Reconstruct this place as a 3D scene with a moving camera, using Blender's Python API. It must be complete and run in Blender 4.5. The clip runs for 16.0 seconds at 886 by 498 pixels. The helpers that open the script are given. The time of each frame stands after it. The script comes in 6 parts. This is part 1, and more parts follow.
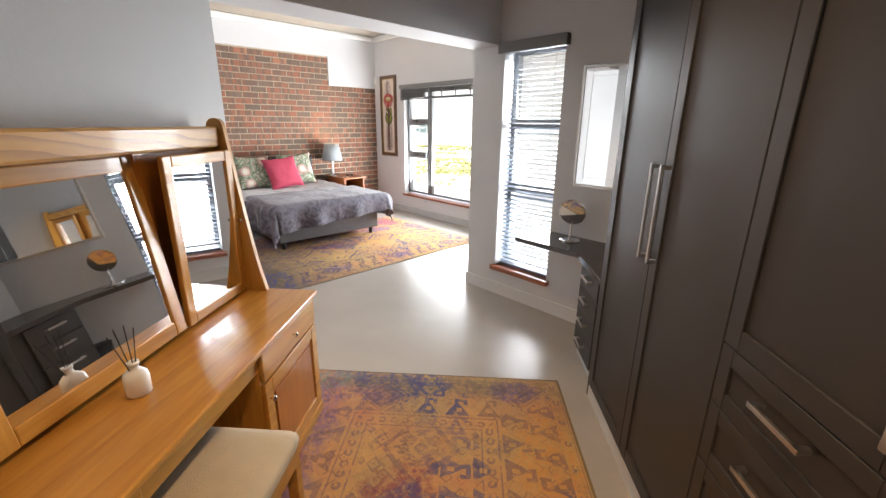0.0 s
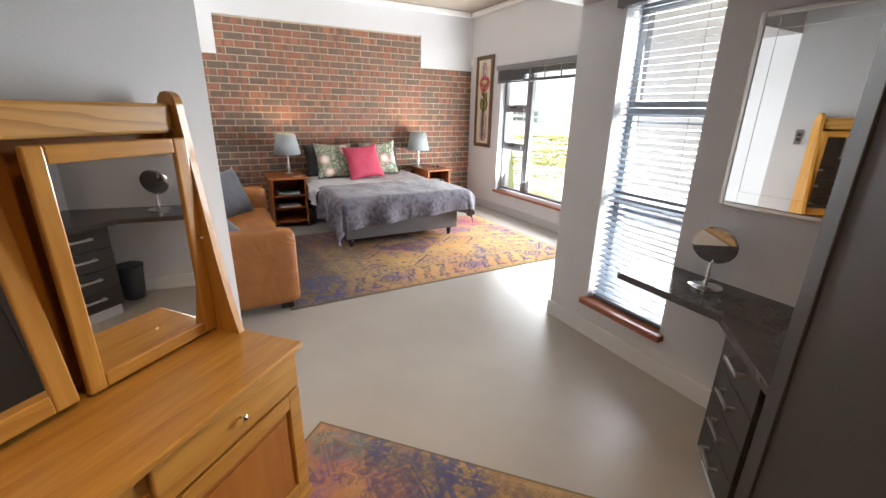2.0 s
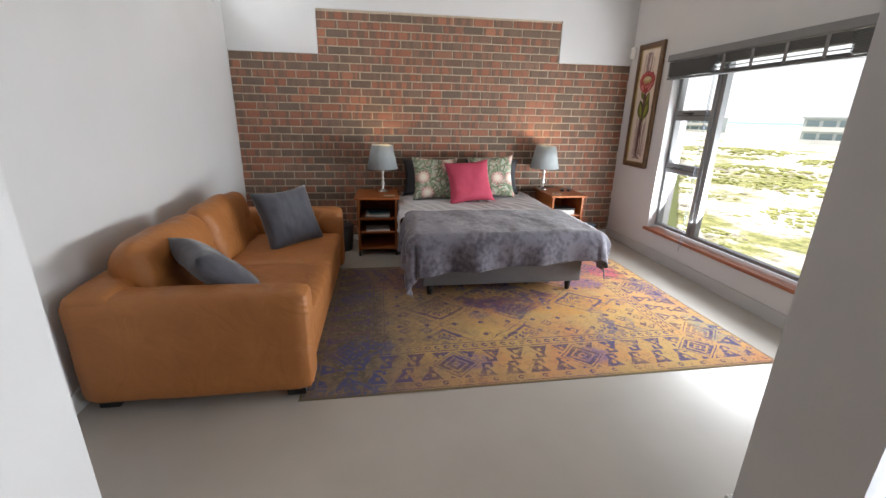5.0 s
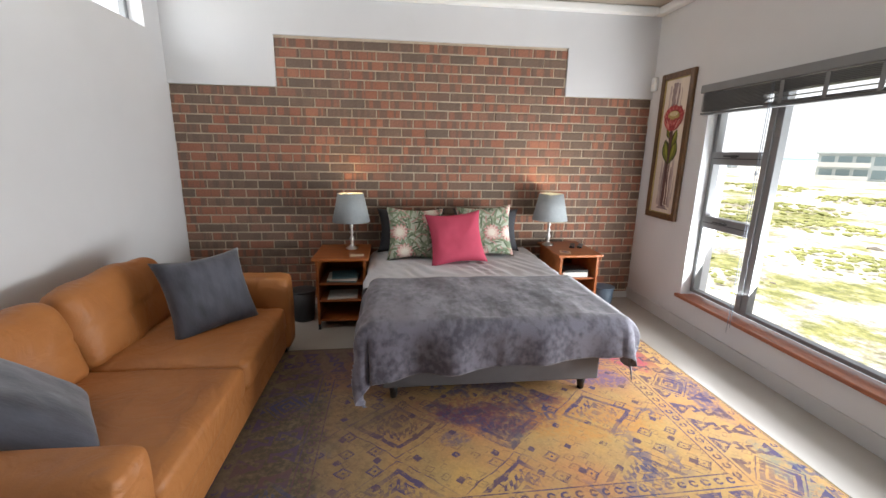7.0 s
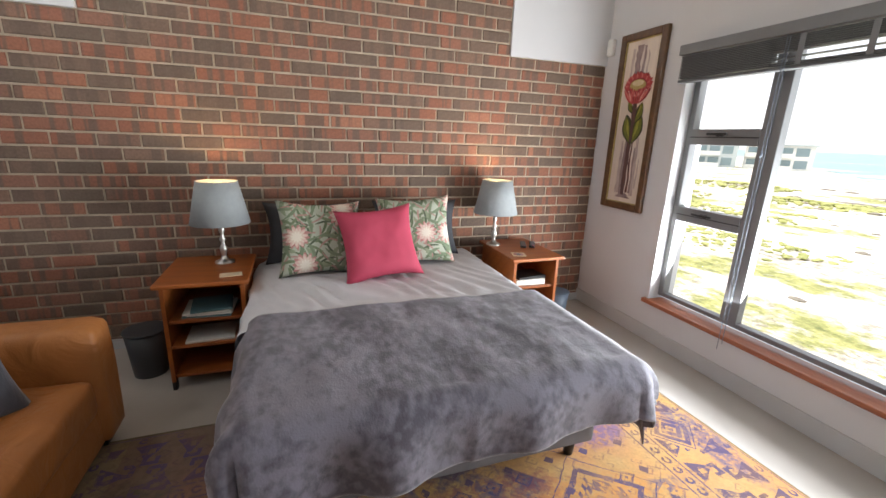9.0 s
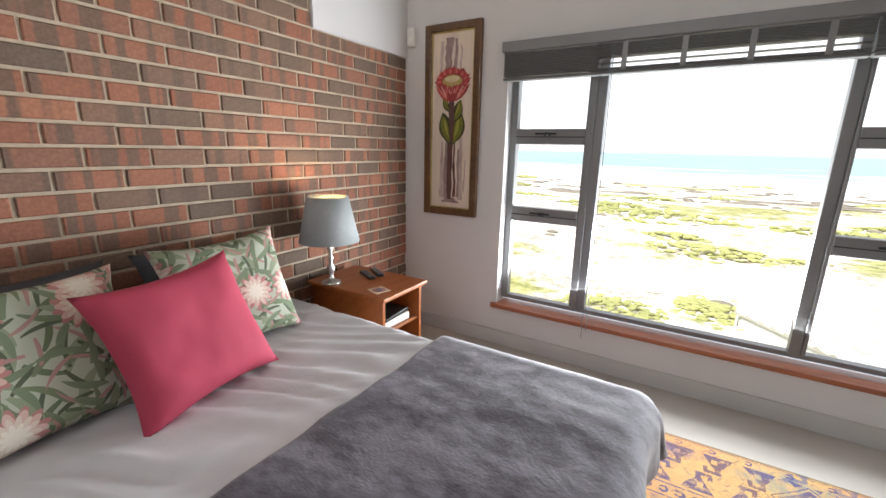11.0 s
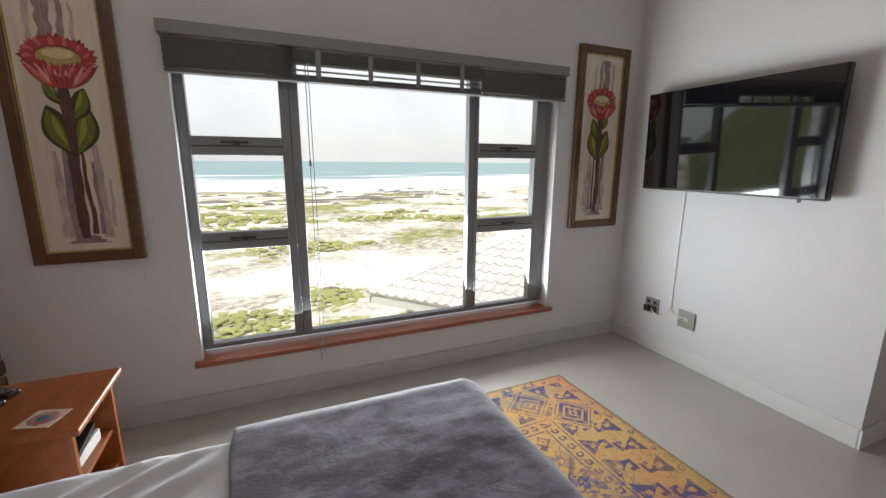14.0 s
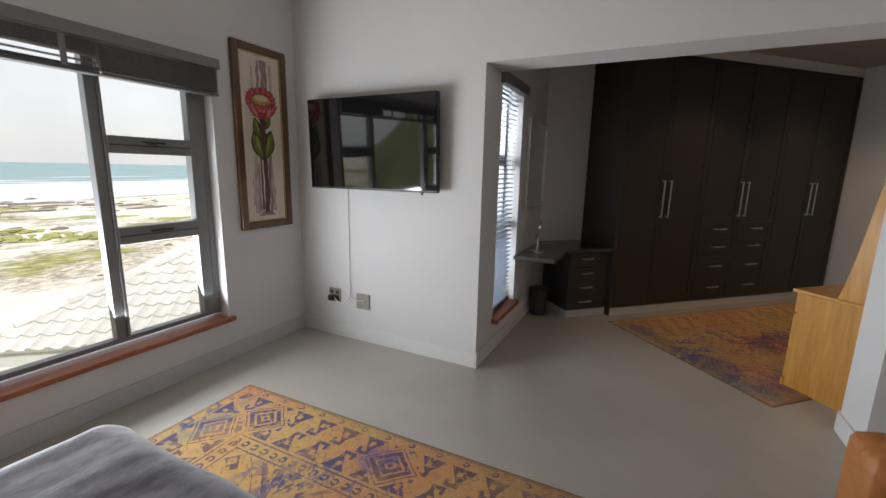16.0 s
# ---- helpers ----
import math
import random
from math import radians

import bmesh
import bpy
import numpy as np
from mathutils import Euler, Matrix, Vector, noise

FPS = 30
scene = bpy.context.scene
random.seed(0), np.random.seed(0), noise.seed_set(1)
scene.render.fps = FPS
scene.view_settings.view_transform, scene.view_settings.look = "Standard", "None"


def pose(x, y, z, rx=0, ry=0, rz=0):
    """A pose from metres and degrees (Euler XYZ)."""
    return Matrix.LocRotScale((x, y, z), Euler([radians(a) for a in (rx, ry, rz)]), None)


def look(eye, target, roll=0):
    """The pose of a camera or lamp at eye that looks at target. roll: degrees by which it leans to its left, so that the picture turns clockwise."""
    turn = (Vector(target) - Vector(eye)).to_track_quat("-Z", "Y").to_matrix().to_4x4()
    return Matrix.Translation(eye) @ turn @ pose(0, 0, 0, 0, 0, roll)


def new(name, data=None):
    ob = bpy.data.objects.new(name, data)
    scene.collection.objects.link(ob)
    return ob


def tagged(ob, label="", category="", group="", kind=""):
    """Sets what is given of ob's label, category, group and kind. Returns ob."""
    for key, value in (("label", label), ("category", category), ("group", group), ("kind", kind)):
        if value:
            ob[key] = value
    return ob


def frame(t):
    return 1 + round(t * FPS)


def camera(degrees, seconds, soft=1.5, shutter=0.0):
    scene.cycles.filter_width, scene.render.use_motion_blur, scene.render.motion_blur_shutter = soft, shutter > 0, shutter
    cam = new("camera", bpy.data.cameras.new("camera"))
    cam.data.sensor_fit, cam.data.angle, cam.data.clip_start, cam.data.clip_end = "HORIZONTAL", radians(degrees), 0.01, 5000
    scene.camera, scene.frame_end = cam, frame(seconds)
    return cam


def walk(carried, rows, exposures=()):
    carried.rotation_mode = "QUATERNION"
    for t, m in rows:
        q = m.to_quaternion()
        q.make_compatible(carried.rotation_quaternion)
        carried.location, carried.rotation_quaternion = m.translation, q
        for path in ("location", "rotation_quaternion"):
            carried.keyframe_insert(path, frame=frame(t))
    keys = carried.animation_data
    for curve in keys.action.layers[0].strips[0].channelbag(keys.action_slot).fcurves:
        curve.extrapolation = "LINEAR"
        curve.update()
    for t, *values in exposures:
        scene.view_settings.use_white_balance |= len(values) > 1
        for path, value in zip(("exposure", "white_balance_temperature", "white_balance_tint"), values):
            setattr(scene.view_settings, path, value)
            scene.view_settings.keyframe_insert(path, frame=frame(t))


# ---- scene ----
cam = camera(94.0, 16.0)
PATH = [
    (0, (0.076, 0.135, 1.536), (1.381, 1.535, 0.957), 0.6),
    (0.5, (0.198, 0.231, 1.506), (1.46, 1.671, 0.929), 0.5),
    (1, (0.349, 0.398, 1.492), (1.54, 1.896, 0.912), 1.0),
    (1.5, (0.549, 0.53, 1.523), (1.605, 2.113, 0.907), 0.6),
    (2, (0.767, 0.638, 1.507), (1.674, 2.305, 0.875), 1.1),
    (2.5, (0.928, 0.761, 1.494), (1.651, 2.505, 0.833), 1.2),
    (3, (1.085, 0.996, 1.496), (1.675, 2.778, 0.806), 1.6),
    (3.5, (1.226, 1.143, 1.505), (1.73, 2.948, 0.806), 1.6),
    (6, (1.832, 2.216, 1.533), (2.041, 4.141, 1.034), 1.0),
    (6.5, (1.924, 2.407, 1.57), (2.135, 4.343, 1.113), 1.0),
    (7, (2.025, 2.683, 1.58), (2.251, 4.616, 1.121), 1.0),
    (7.5, (2.045, 2.932, 1.568), (2.316, 4.854, 1.087), 1.4),
    (8, (2.096, 3.195, 1.548), (2.435, 5.098, 1.036), 1.7),
    (10.5, (1.944, 4.553, 1.444), (3.356, 5.885, 0.963), 1.6),
    (11, (1.872, 4.874, 1.472), (3.539, 5.873, 0.999), 1.2),
    (11.5, (1.897, 5.162, 1.438), (3.753, 5.755, 0.987), 1.2),
    (12, (1.989, 5.324, 1.444), (3.927, 5.555, 1.01), 0.9),
    (12.5, (2.029, 5.439, 1.462), (3.98, 5.364, 1.026), 0.7),
    (13, (2.043, 5.593, 1.466), (3.967, 5.249, 1.043), 0.5),
    (13.5, (2.042, 5.644, 1.47), (3.916, 5.081, 1.055), 0.3),
    (14, (2.035, 5.648, 1.483), (3.832, 4.872, 1.07), 0.4),
    (14.5, (2.006, 5.632, 1.479), (3.674, 4.602, 1.083), 0.4),
    (14.8, (2.01, 5.628, 1.474), (3.549, 4.411, 1.087), 0.6),
    (15, (2.009, 5.615, 1.495), (3.445, 4.281, 1.097), 0.8),
    (15.5, (1.928, 5.538, 1.474), (3.104, 3.966, 1.088), 1.0),
    (16, (1.892, 5.545, 1.453), (2.763, 3.784, 1.079), 1.2),
]
EXPOSURES = [(0.0, 2.55), (2.5, 2.27), (5.0, 1.75), (8.0, 1.86), (10.5, 1.97), (11.3, 1.70), (12.5, 1.38), (14.0, 1.15), (16.0, 1.06)]
walk(cam, [(t, look(eye, target, roll)) for t, eye, target, roll in PATH], EXPOSURES)

# ---------------------------------------------------------------- world, sun, lamps
world = bpy.data.worlds.new("sky")
scene.world = world
world.use_nodes = True
wn, wl = world.node_tree.nodes, world.node_tree.links
sky = wn.new("ShaderNodeTexSky")
sky.sky_type, sky.sun_disc = "NISHITA", False
sky.sun_elevation, sky.sun_rotation = radians(48), radians(200)
sky.air_density, sky.dust_density, sky.ozone_density = 1.0, 4.0, 1.0
cloud, cramp, veil, wtc = (wn.new("ShaderNode" + k) for k in ("TexNoise", "ValToRGB", "Mix", "TexCoord"))
cloud.inputs["Scale"].default_value, cloud.inputs["Detail"].default_value = 3.0, 5
cramp.color_ramp.elements[0].color, cramp.color_ramp.elements[1].color = (2.5, 2.55, 2.6, 1), (3.1, 3.1, 3.1, 1)
cramp.color_ramp.elements[0].position, cramp.color_ramp.elements[1].position = 0.35, 0.65
veil.data_type = "RGBA"
veil.inputs[0].default_value = 0.85
wl.new(wtc.outputs["Generated"], cloud.inputs[0])
wl.new(cloud.outputs[0], cramp.inputs[0])
wl.new(sky.outputs[0], veil.inputs[6])
wl.new(cramp.outputs[0], veil.inputs[7])
wl.new(veil.outputs[2], wn["Background"].inputs[0])
wn["Background"].inputs[1].default_value = 0.15
sun = new("sun", bpy.data.lights.new("sun", "SUN"))
sun.data.energy, sun.data.angle, sun.data.color = 1.6, radians(12), (1.0, 0.95, 0.87)
sun.matrix_world = look((0, 0, 30), (10, -20, 0))


def point_lamp(name, x, y, z, power, colour, radius):
    lamp = new(name, bpy.data.lights.new(name, "POINT"))
    lamp.data.energy, lamp.data.color, lamp.data.shadow_soft_size = power, colour, radius
    lamp.location = (x, y, z)
    return lamp


def opening_lamp(name, eye, target, sx, sy, power, colour):
    # stands in for the sky's light in a window's opening
    lamp = new(name, bpy.data.lights.new(name, "AREA"))
    lamp.data.shape, lamp.data.size, lamp.data.size_y, lamp.data.energy, lamp.data.color = "RECTANGLE", sx, sy, power, colour
    lamp.matrix_world = look(eye, target)
    return lamp


SKY_TINT = (0.93, 0.97, 1.0)
opening_lamp("daylight_wide_window", (4.86, 4.825, 0.74), (2.0, 4.825, 2.5), 2.3, 0.66, 48, SKY_TINT)
opening_lamp("daylight_narrow_window", (3.16, 2.21, 1.2), (1.0, 2.0, 1.0), 0.5, 1.7, 14, SKY_TINT)
opening_lamp("daylight_slot_window", (-0.2, 5.55, 2.68), (1.3, 6.6, 2.3), 1.8, 0.3, 6.5, SKY_TINT)
LAMP_POWER = 2.2
WARM = (1.0, 0.66, 0.36)

# ---------------------------------------------------------------- materials
def material(name, colour, rough=0.6, metal=0.0, vary=0.0, scale=8.0, bump=0.0, bump_scale=60.0, second=None, coat=0.0,
             stretch=(1, 1, 1), random_value=0.0, detail=6, edge=0.15, rough_vary=0.07):
    """A surface with colour variation at two scales, and a fine relief."""
    m = bpy.data.materials.new(name)
    m.use_nodes = True
    n, l = m.node_tree.nodes, m.node_tree.links
    b = n["Principled BSDF"]
    b.inputs["Roughness"].default_value, b.inputs["Metallic"].default_value = rough, metal
    b.inputs["Coat Weight"].default_value = coat
    b.inputs["Base Color"].default_value = (*colour, 1)
    tc = n.new("ShaderNodeTexCoord")
    mp = n.new("ShaderNodeMapping")
    mp.inputs["Scale"].default_value = stretch
    l.new(tc.outputs["Object"], mp.inputs[0])
    if vary or second:
        n1, n2 = n.new("ShaderNodeTexNoise"), n.new("ShaderNodeTexNoise")
        n1.inputs["Scale"].default_value, n1.inputs["Detail"].default_value = scale, detail
        n2.inputs["Scale"].default_value, n2.inputs["Detail"].default_value = scale * 0.13, 3
        add = n.new("ShaderNodeMath")
        add.operation = "ADD"
        for t in (n1, n2):
            l.new(mp.outputs[0], t.inputs[0])
        l.new(n1.outputs[0], add.inputs[0])
        l.new(n2.outputs[0], add.inputs[1])
        ramp = n.new("ShaderNodeValToRGB")
        dark = second or tuple(c * (1 - vary) for c in colour)
        lite = colour if second else tuple(min(1, c * (1 + vary)) for c in colour)
        ramp.color_ramp.elements[0].color, ramp.color_ramp.elements[1].color = (*dark, 1), (*lite, 1)
        ramp.color_ramp.elements[0].position, ramp.color_ramp.elements[1].position = 0.5 - edge, 0.5 + edge
        half = n.new("ShaderNodeMath")
        half.operation, half.inputs[1].default_value = "MULTIPLY", 0.5
        l.new(add.outputs[0], half.inputs[0])
        l.new(half.outputs[0], ramp.inputs[0])
        out = ramp.outputs[0]
        if random_value:
            oi, hs, mr = n.new("ShaderNodeObjectInfo"), n.new("ShaderNodeHueSaturation"), n.new("ShaderNodeMapRange")
            mr.inputs[3].default_value, mr.inputs[4].default_value = 1 - random_value, 1 + random_value
            l.new(oi.outputs["Random"], mr.inputs[0])
            l.new(mr.outputs[0], hs.inputs["Value"])
            l.new(out, hs.inputs["Color"])
            out = hs.outputs[0]
        l.new(out, b.inputs["Base Color"])
        rr = n.new("ShaderNodeMapRange")
        rr.inputs[3].default_value, rr.inputs[4].default_value = max(0, rough - rough_vary), min(1, rough + rough_vary)
        l.new(half.outputs[0], rr.inputs[0])
        l.new(rr.outputs[0], b.inputs["Roughness"])
    if bump:
        t, bp = n.new("ShaderNodeTexNoise"), n.new("ShaderNodeBump")
        t.inputs["Scale"].default_value, t.inputs["Detail"].default_value = bump_scale, 4
        bp.inputs["Strength"].default_value, bp.inputs["Distance"].default_value = bump, 0.01
        l.new(mp.outputs[0], t.inputs[0])
        l.new(t.outputs[0], bp.inputs["Height"])
        l.new(bp.outputs[0], b.inputs["Normal"])
    return m


def glowing(name, colour, strength):
    m = bpy.data.materials.new(name)
    m.use_nodes = True
    b = m.node_tree.nodes["Principled BSDF"]
    b.inputs["Base Color"].default_value = (*colour, 1)
    b.inputs["Emission Color"].default_value, b.inputs["Emission Strength"].default_value = (*colour, 1), strength
    return m


def glass_material(name):
    m = bpy.data.materials.new(name)
    m.use_nodes = True
    n, l = m.node_tree.nodes, m.node_tree.links
    mix, tr, gl = (n.new("ShaderNode" + k) for k in ("MixShader", "BsdfTransparent", "BsdfGlossy"))
    gl.inputs["Roughness"].default_value = 0.01
    mix.inputs[0].default_value = 0.007
    l.new(tr.outputs[0], mix.inputs[1])
    l.new(gl.outputs[0], mix.inputs[2])
    l.new(mix.outputs[0], n["Material Output"].inputs[0])
    return m


WALL = material("wall_paint", (0.62, 0.62, 0.63), 0.75, vary=0.03, scale=3, bump=0.06, bump_scale=90)
WALL_BRIGHT = material("white_paint", (0.78, 0.78, 0.76), 0.7, vary=0.02, scale=3, bump=0.05, bump_scale=90)
CEIL = material("ceiling_paint", (0.42, 0.37, 0.31), 0.85, vary=0.04, scale=4)
CORNICE = material("cornice_paint", (0.82, 0.82, 0.80), 0.6, vary=0.02, scale=4)
SKIRT = material("skirting_paint", (0.50, 0.50, 0.50), 0.45, vary=0.05, scale=5)
SKIRT_W = material("skirting_white", (0.66, 0.66, 0.66), 0.32, vary=0.03, scale=5)
FLOOR = material("polished_screed", (0.42, 0.39, 0.355), 0.27, vary=0.13, scale=2.2, bump=0.012, bump_scale=4, detail=3, edge=0.3, rough_vary=0.01)
MORTAR = material("mortar", (0.48, 0.395, 0.30), 0.95, vary=0.15, scale=20, bump=0.4, bump_scale=160)
SILL = material("stained_sill", (0.36, 0.12, 0.055), 0.35, second=(0.26, 0.075, 0.032), scale=9, stretch=(6, 0.6, 6), coat=0.2)
ALU = material("grey_aluminium", (0.20, 0.205, 0.212), 0.42, metal=0.15, vary=0.06, scale=12)
BLIND = material("grey_blind", (0.105, 0.107, 0.11), 0.5, vary=0.08, scale=14)
SLAT = material("blue_grey_slat", (0.15, 0.18, 0.225), 0.45, vary=0.04, scale=10)
GLASS = glass_material("window_glass")
PINE = material("golden_pine", (0.58, 0.30, 0.062), 0.30, second=(0.44, 0.20, 0.036), edge=0.12, scale=7, stretch=(0.6, 7, 7), coat=0.35, bump=0.03, bump_scale=30)
PINE_DARK = material("pine_panel", (0.43, 0.165, 0.03), 0.36, second=(0.33, 0.115, 0.02), scale=8, stretch=(5, 5, 0.7), coat=0.25)
WARD = material("charcoal_lacquer", (0.036, 0.0315, 0.029), 0.46, vary=0.06, scale=5, bump=0.03, bump_scale=120)
STEEL = material("brushed_steel", (0.60, 0.58, 0.55), 0.32, metal=1.0, vary=0.05, scale=40, stretch=(1, 1, 8))
CHROME = material("chrome", (0.78, 0.77, 0.76), 0.10, metal=1.0, vary=0.02, scale=9)
MIRROR = material("mirror_glass", (0.90, 0.91, 0.91), 0.015, metal=1.0)
LEATHER = material("tan_leather", (0.42, 0.165, 0.045), 0.52, second=(0.34, 0.125, 0.034), scale=6, bump=0.12, bump_scale=170)


def grain(m, stretch, scale, dark, amount, wander=5.0):
    """Growth rings drawn out along the board, laid over a wood's colour."""
    n, l = m.node_tree.nodes, m.node_tree.links
    b = n["Principled BSDF"]
    tc, mp, w, r, mx = (n.new("ShaderNode" + k) for k in ("TexCoord", "Mapping", "TexWave", "ValToRGB", "Mix"))
    mp.inputs["Scale"].default_value = stretch
    w.bands_direction, w.wave_profile = "DIAGONAL", "SAW"
    w.inputs["Scale"].default_value, w.inputs["Distortion"].default_value, w.inputs["Detail"].default_value, w.inputs["Detail Scale"].default_value = scale, wander, 2.5, 0.8
    r.color_ramp.elements[0].position, r.color_ramp.elements[1].position = 0.55, 1.0
    r.color_ramp.elements[1].color = (amount, amount, amount, 1)
    mx.data_type = "RGBA"
    mx.inputs[7].default_value = (*dark, 1)
    l.new(tc.outputs["Object"], mp.inputs[0])
    l.new(mp.outputs[0], w.inputs[0])
    l.new(w.outputs["Fac"], r.inputs[0])
    l.new(r.outputs[0], mx.inputs[0])
    l.new(b.inputs["Base Color"].links[0].from_socket, mx.inputs[6])
    l.new(mx.outputs[2], b.inputs["Base Color"])


PINE_RAIL = material("figured_pine", (0.62, 0.35, 0.10), 0.34, second=(0.52, 0.27, 0.065), edge=0.15, scale=5, stretch=(0.6, 6, 6), coat=0.25)
grain(PINE, (0.13, 1.0, 1.0), 6.0, (0.30, 0.12, 0.02), 0.38, 3.0)
PINE_UP = material("golden_pine_upright", (0.58, 0.30, 0.062), 0.30, second=(0.44, 0.20, 0.036), edge=0.12, scale=7, stretch=(7, 7, 0.6), coat=0.35, bump=0.03, bump_scale=30)
grain(PINE_UP, (1.0, 1.0, 0.10), 9.0, (0.34, 0.14, 0.024), 0.22, 4.0)
grain(PINE_RAIL, (0.22, 1.0, 1.0), 11.0, (0.27, 0.11, 0.02), 0.7, 9.0)
grain(SILL, (1.0, 0.10, 1.0), 7.0, (0.16, 0.04, 0.018), 0.4, 3.0)


def crease(m, scale, depth):
    """Soft folds and dents added under the fine grain."""
    n, l = m.node_tree.nodes, m.node_tree.links
    tc, t, bp, b = n.new("ShaderNodeTexCoord"), n.new("ShaderNodeTexNoise"), n.new("ShaderNodeBump"), n["Principled BSDF"]
    t.inputs["Scale"].default_value, t.inputs["Detail"].default_value, t.inputs["Distortion"].default_value = scale, 3, 1.2
    bp.inputs["Strength"].default_value, bp.inputs["Distance"].default_value = 0.6, depth
    l.new(tc.outputs["Object"], t.inputs[0])
    l.new(t.outputs[0], bp.inputs["Height"])
    if b.inputs["Normal"].links:
        l.new(b.inputs["Normal"].links[0].from_socket, bp.inputs["Normal"])
    l.new(bp.outputs[0], b.inputs["Normal"])


crease(LEATHER, 5.0, 0.03)
VELVET = material("slate_velvet", (0.072, 0.074, 0.096), 0.78, second=(0.028, 0.029, 0.040), edge=0.10, scale=16, stretch=(1.0, 1.0, 0.35), bump=0.15, bump_scale=120)
THROW = material("grey_plush_throw", (0.185, 0.176, 0.225), 0.80, second=(0.078, 0.073, 0.100), scale=24, bump=0.16, bump_scale=120, edge=0.07, stretch=(1.2, 0.6, 1.0))
SHEET = material("grey_cotton_sheet", (0.61, 0.615, 0.655), 0.85, vary=0.05, scale=12, bump=0.12, bump_scale=220)
BASE = material("grey_bed_fabric", (0.155, 0.15, 0.158), 0.9, vary=0.07, scale=18, bump=0.2, bump_scale=320)
DARKFAB = material("charcoal_pillow", (0.05, 0.052, 0.06), 0.9, vary=0.1, scale=15, bump=0.15, bump_scale=260)
PINK = material("rose_cotton", (0.44, 0.048, 0.095), 0.8, vary=0.07, scale=11, bump=0.15, bump_scale=380)
TEAK = material("reddish_wood", (0.36, 0.105, 0.022), 0.40, second=(0.26, 0.068, 0.014), scale=8, stretch=(0.7, 6, 6), coat=0.12)
grain(TEAK, (0.12, 1.0, 1.0), 6.0, (0.20, 0.055, 0.014), 0.45, 3.0)
for plush in (THROW, VELVET):
    crease(plush, 7.0, 0.005)
    plush.node_tree.nodes["Principled BSDF"].inputs["Sheen Weight"].default_value = 0.35
BLACK = material("black_plastic", (0.012, 0.012, 0.013), 0.35, vary=0.1, scale=20)
SCREEN = material("black_screen", (0.004, 0.004, 0.005), 0.05, coat=1.0)
SCREEN.node_tree.nodes["Principled BSDF"].inputs["Coat IOR"].default_value = 1.7
SCREEN.node_tree.nodes["Principled BSDF"].inputs["Coat Roughness"].default_value = 0.04
SHADE = material("grey_linen_shade", (0.30, 0.325, 0.335), 0.9, vary=0.06, scale=40, bump=0.15, bump_scale=420)
BROWNFRAME = material("bronze_brown_frame", (0.135, 0.062, 0.021), 0.38, second=(0.062, 0.029, 0.011), scale=25, coat=0.15)
PLASTIC_W = material("white_plastic", (0.75, 0.75, 0.73), 0.4, vary=0.02, scale=12)
CERAMIC = material("white_ceramic", (0.80, 0.79, 0.76), 0.35, vary=0.02, scale=10)
STOOLFAB = material("cream_stripe_fabric", (0.47, 0.40, 0.29), 0.9, vary=0.06, scale=14, bump=0.25, bump_scale=260)
PLATE = material("dull_steel_plate", (0.30, 0.28, 0.25), 0.45, metal=0.5, vary=0.06, scale=30)
COUNTER = material("dark_stone_counter", (0.065, 0.06, 0.06), 0.16, vary=0.25, scale=60)


# ---------------------------------------------------------------- mesh helpers
def box(bm, x0, x1, y0, y1, z0, z1, bevel=0.0, seg=2):
    made = bmesh.ops.create_cube(bm, size=1.0)["verts"]
    for v in made:
        v.co = Vector((x0 + (v.co.x + 0.5) * (x1 - x0), y0 + (v.co.y + 0.5) * (y1 - y0), z0 + (v.co.z + 0.5) * (z1 - z0)))
    if bevel:
        edges = {e for v in made for e in v.link_edges}
        bmesh.ops.bevel(bm, geom=list(edges), offset=bevel, segments=seg, profile=0.5, affect="EDGES")
    return bm


def boxes(*rows, bevel=0.0):
    bm = bmesh.new()
    for r in rows:
        box(bm, *r, bevel=bevel)
    return bm


def lathe(profile, seg=32, bm=None, centre=(0, 0, 0)):
    """A turned shape from (radius, height) pairs."""
    bm = bm or bmesh.new()
    rings = []
    for r, z in profile:
        rings.append([bm.verts.new((centre[0] + r * math.cos(2 * math.pi * i / seg), centre[1] + r * math.sin(2 * math.pi * i / seg), centre[2] + z)) for i in range(seg)])
    for a, b in zip(rings, rings[1:]):
        for i in range(seg):
            bm.faces.new((a[i], a[(i + 1) % seg], b[(i + 1) % seg], b[i]))
    for ring, flip in ((rings[0], True), (rings[-1], False)):
        if profile[0 if flip else -1][0] > 1e-4:
            bm.faces.new(list(reversed(ring)) if flip else ring)
    return bm


def rod(bm, a, b, r, seg=10):
    a, b = Vector(a), Vector(b)
    m = Matrix.Translation((a + b) / 2) @ (b - a).to_track_quat("Z", "Y").to_matrix().to_4x4()
    bmesh.ops.create_cone(bm, cap_ends=True, segments=seg, radius1=r, radius2=r, depth=(b - a).length, matrix=m)
    return bm


def prism(bm, points, z0, z1):
    """An upright prism over a plan outline (anticlockwise)."""
    lo = [bm.verts.new((x, y, z0)) for x, y in points]
    hi = [bm.verts.new((x, y, z1)) for x, y in points]
    bm.faces.new(list(reversed(lo)))
    bm.faces.new(hi)
    for i in range(len(points)):
        j = (i + 1) % len(points)
        bm.faces.new((lo[i], lo[j], hi[j], hi[i]))
    return bm


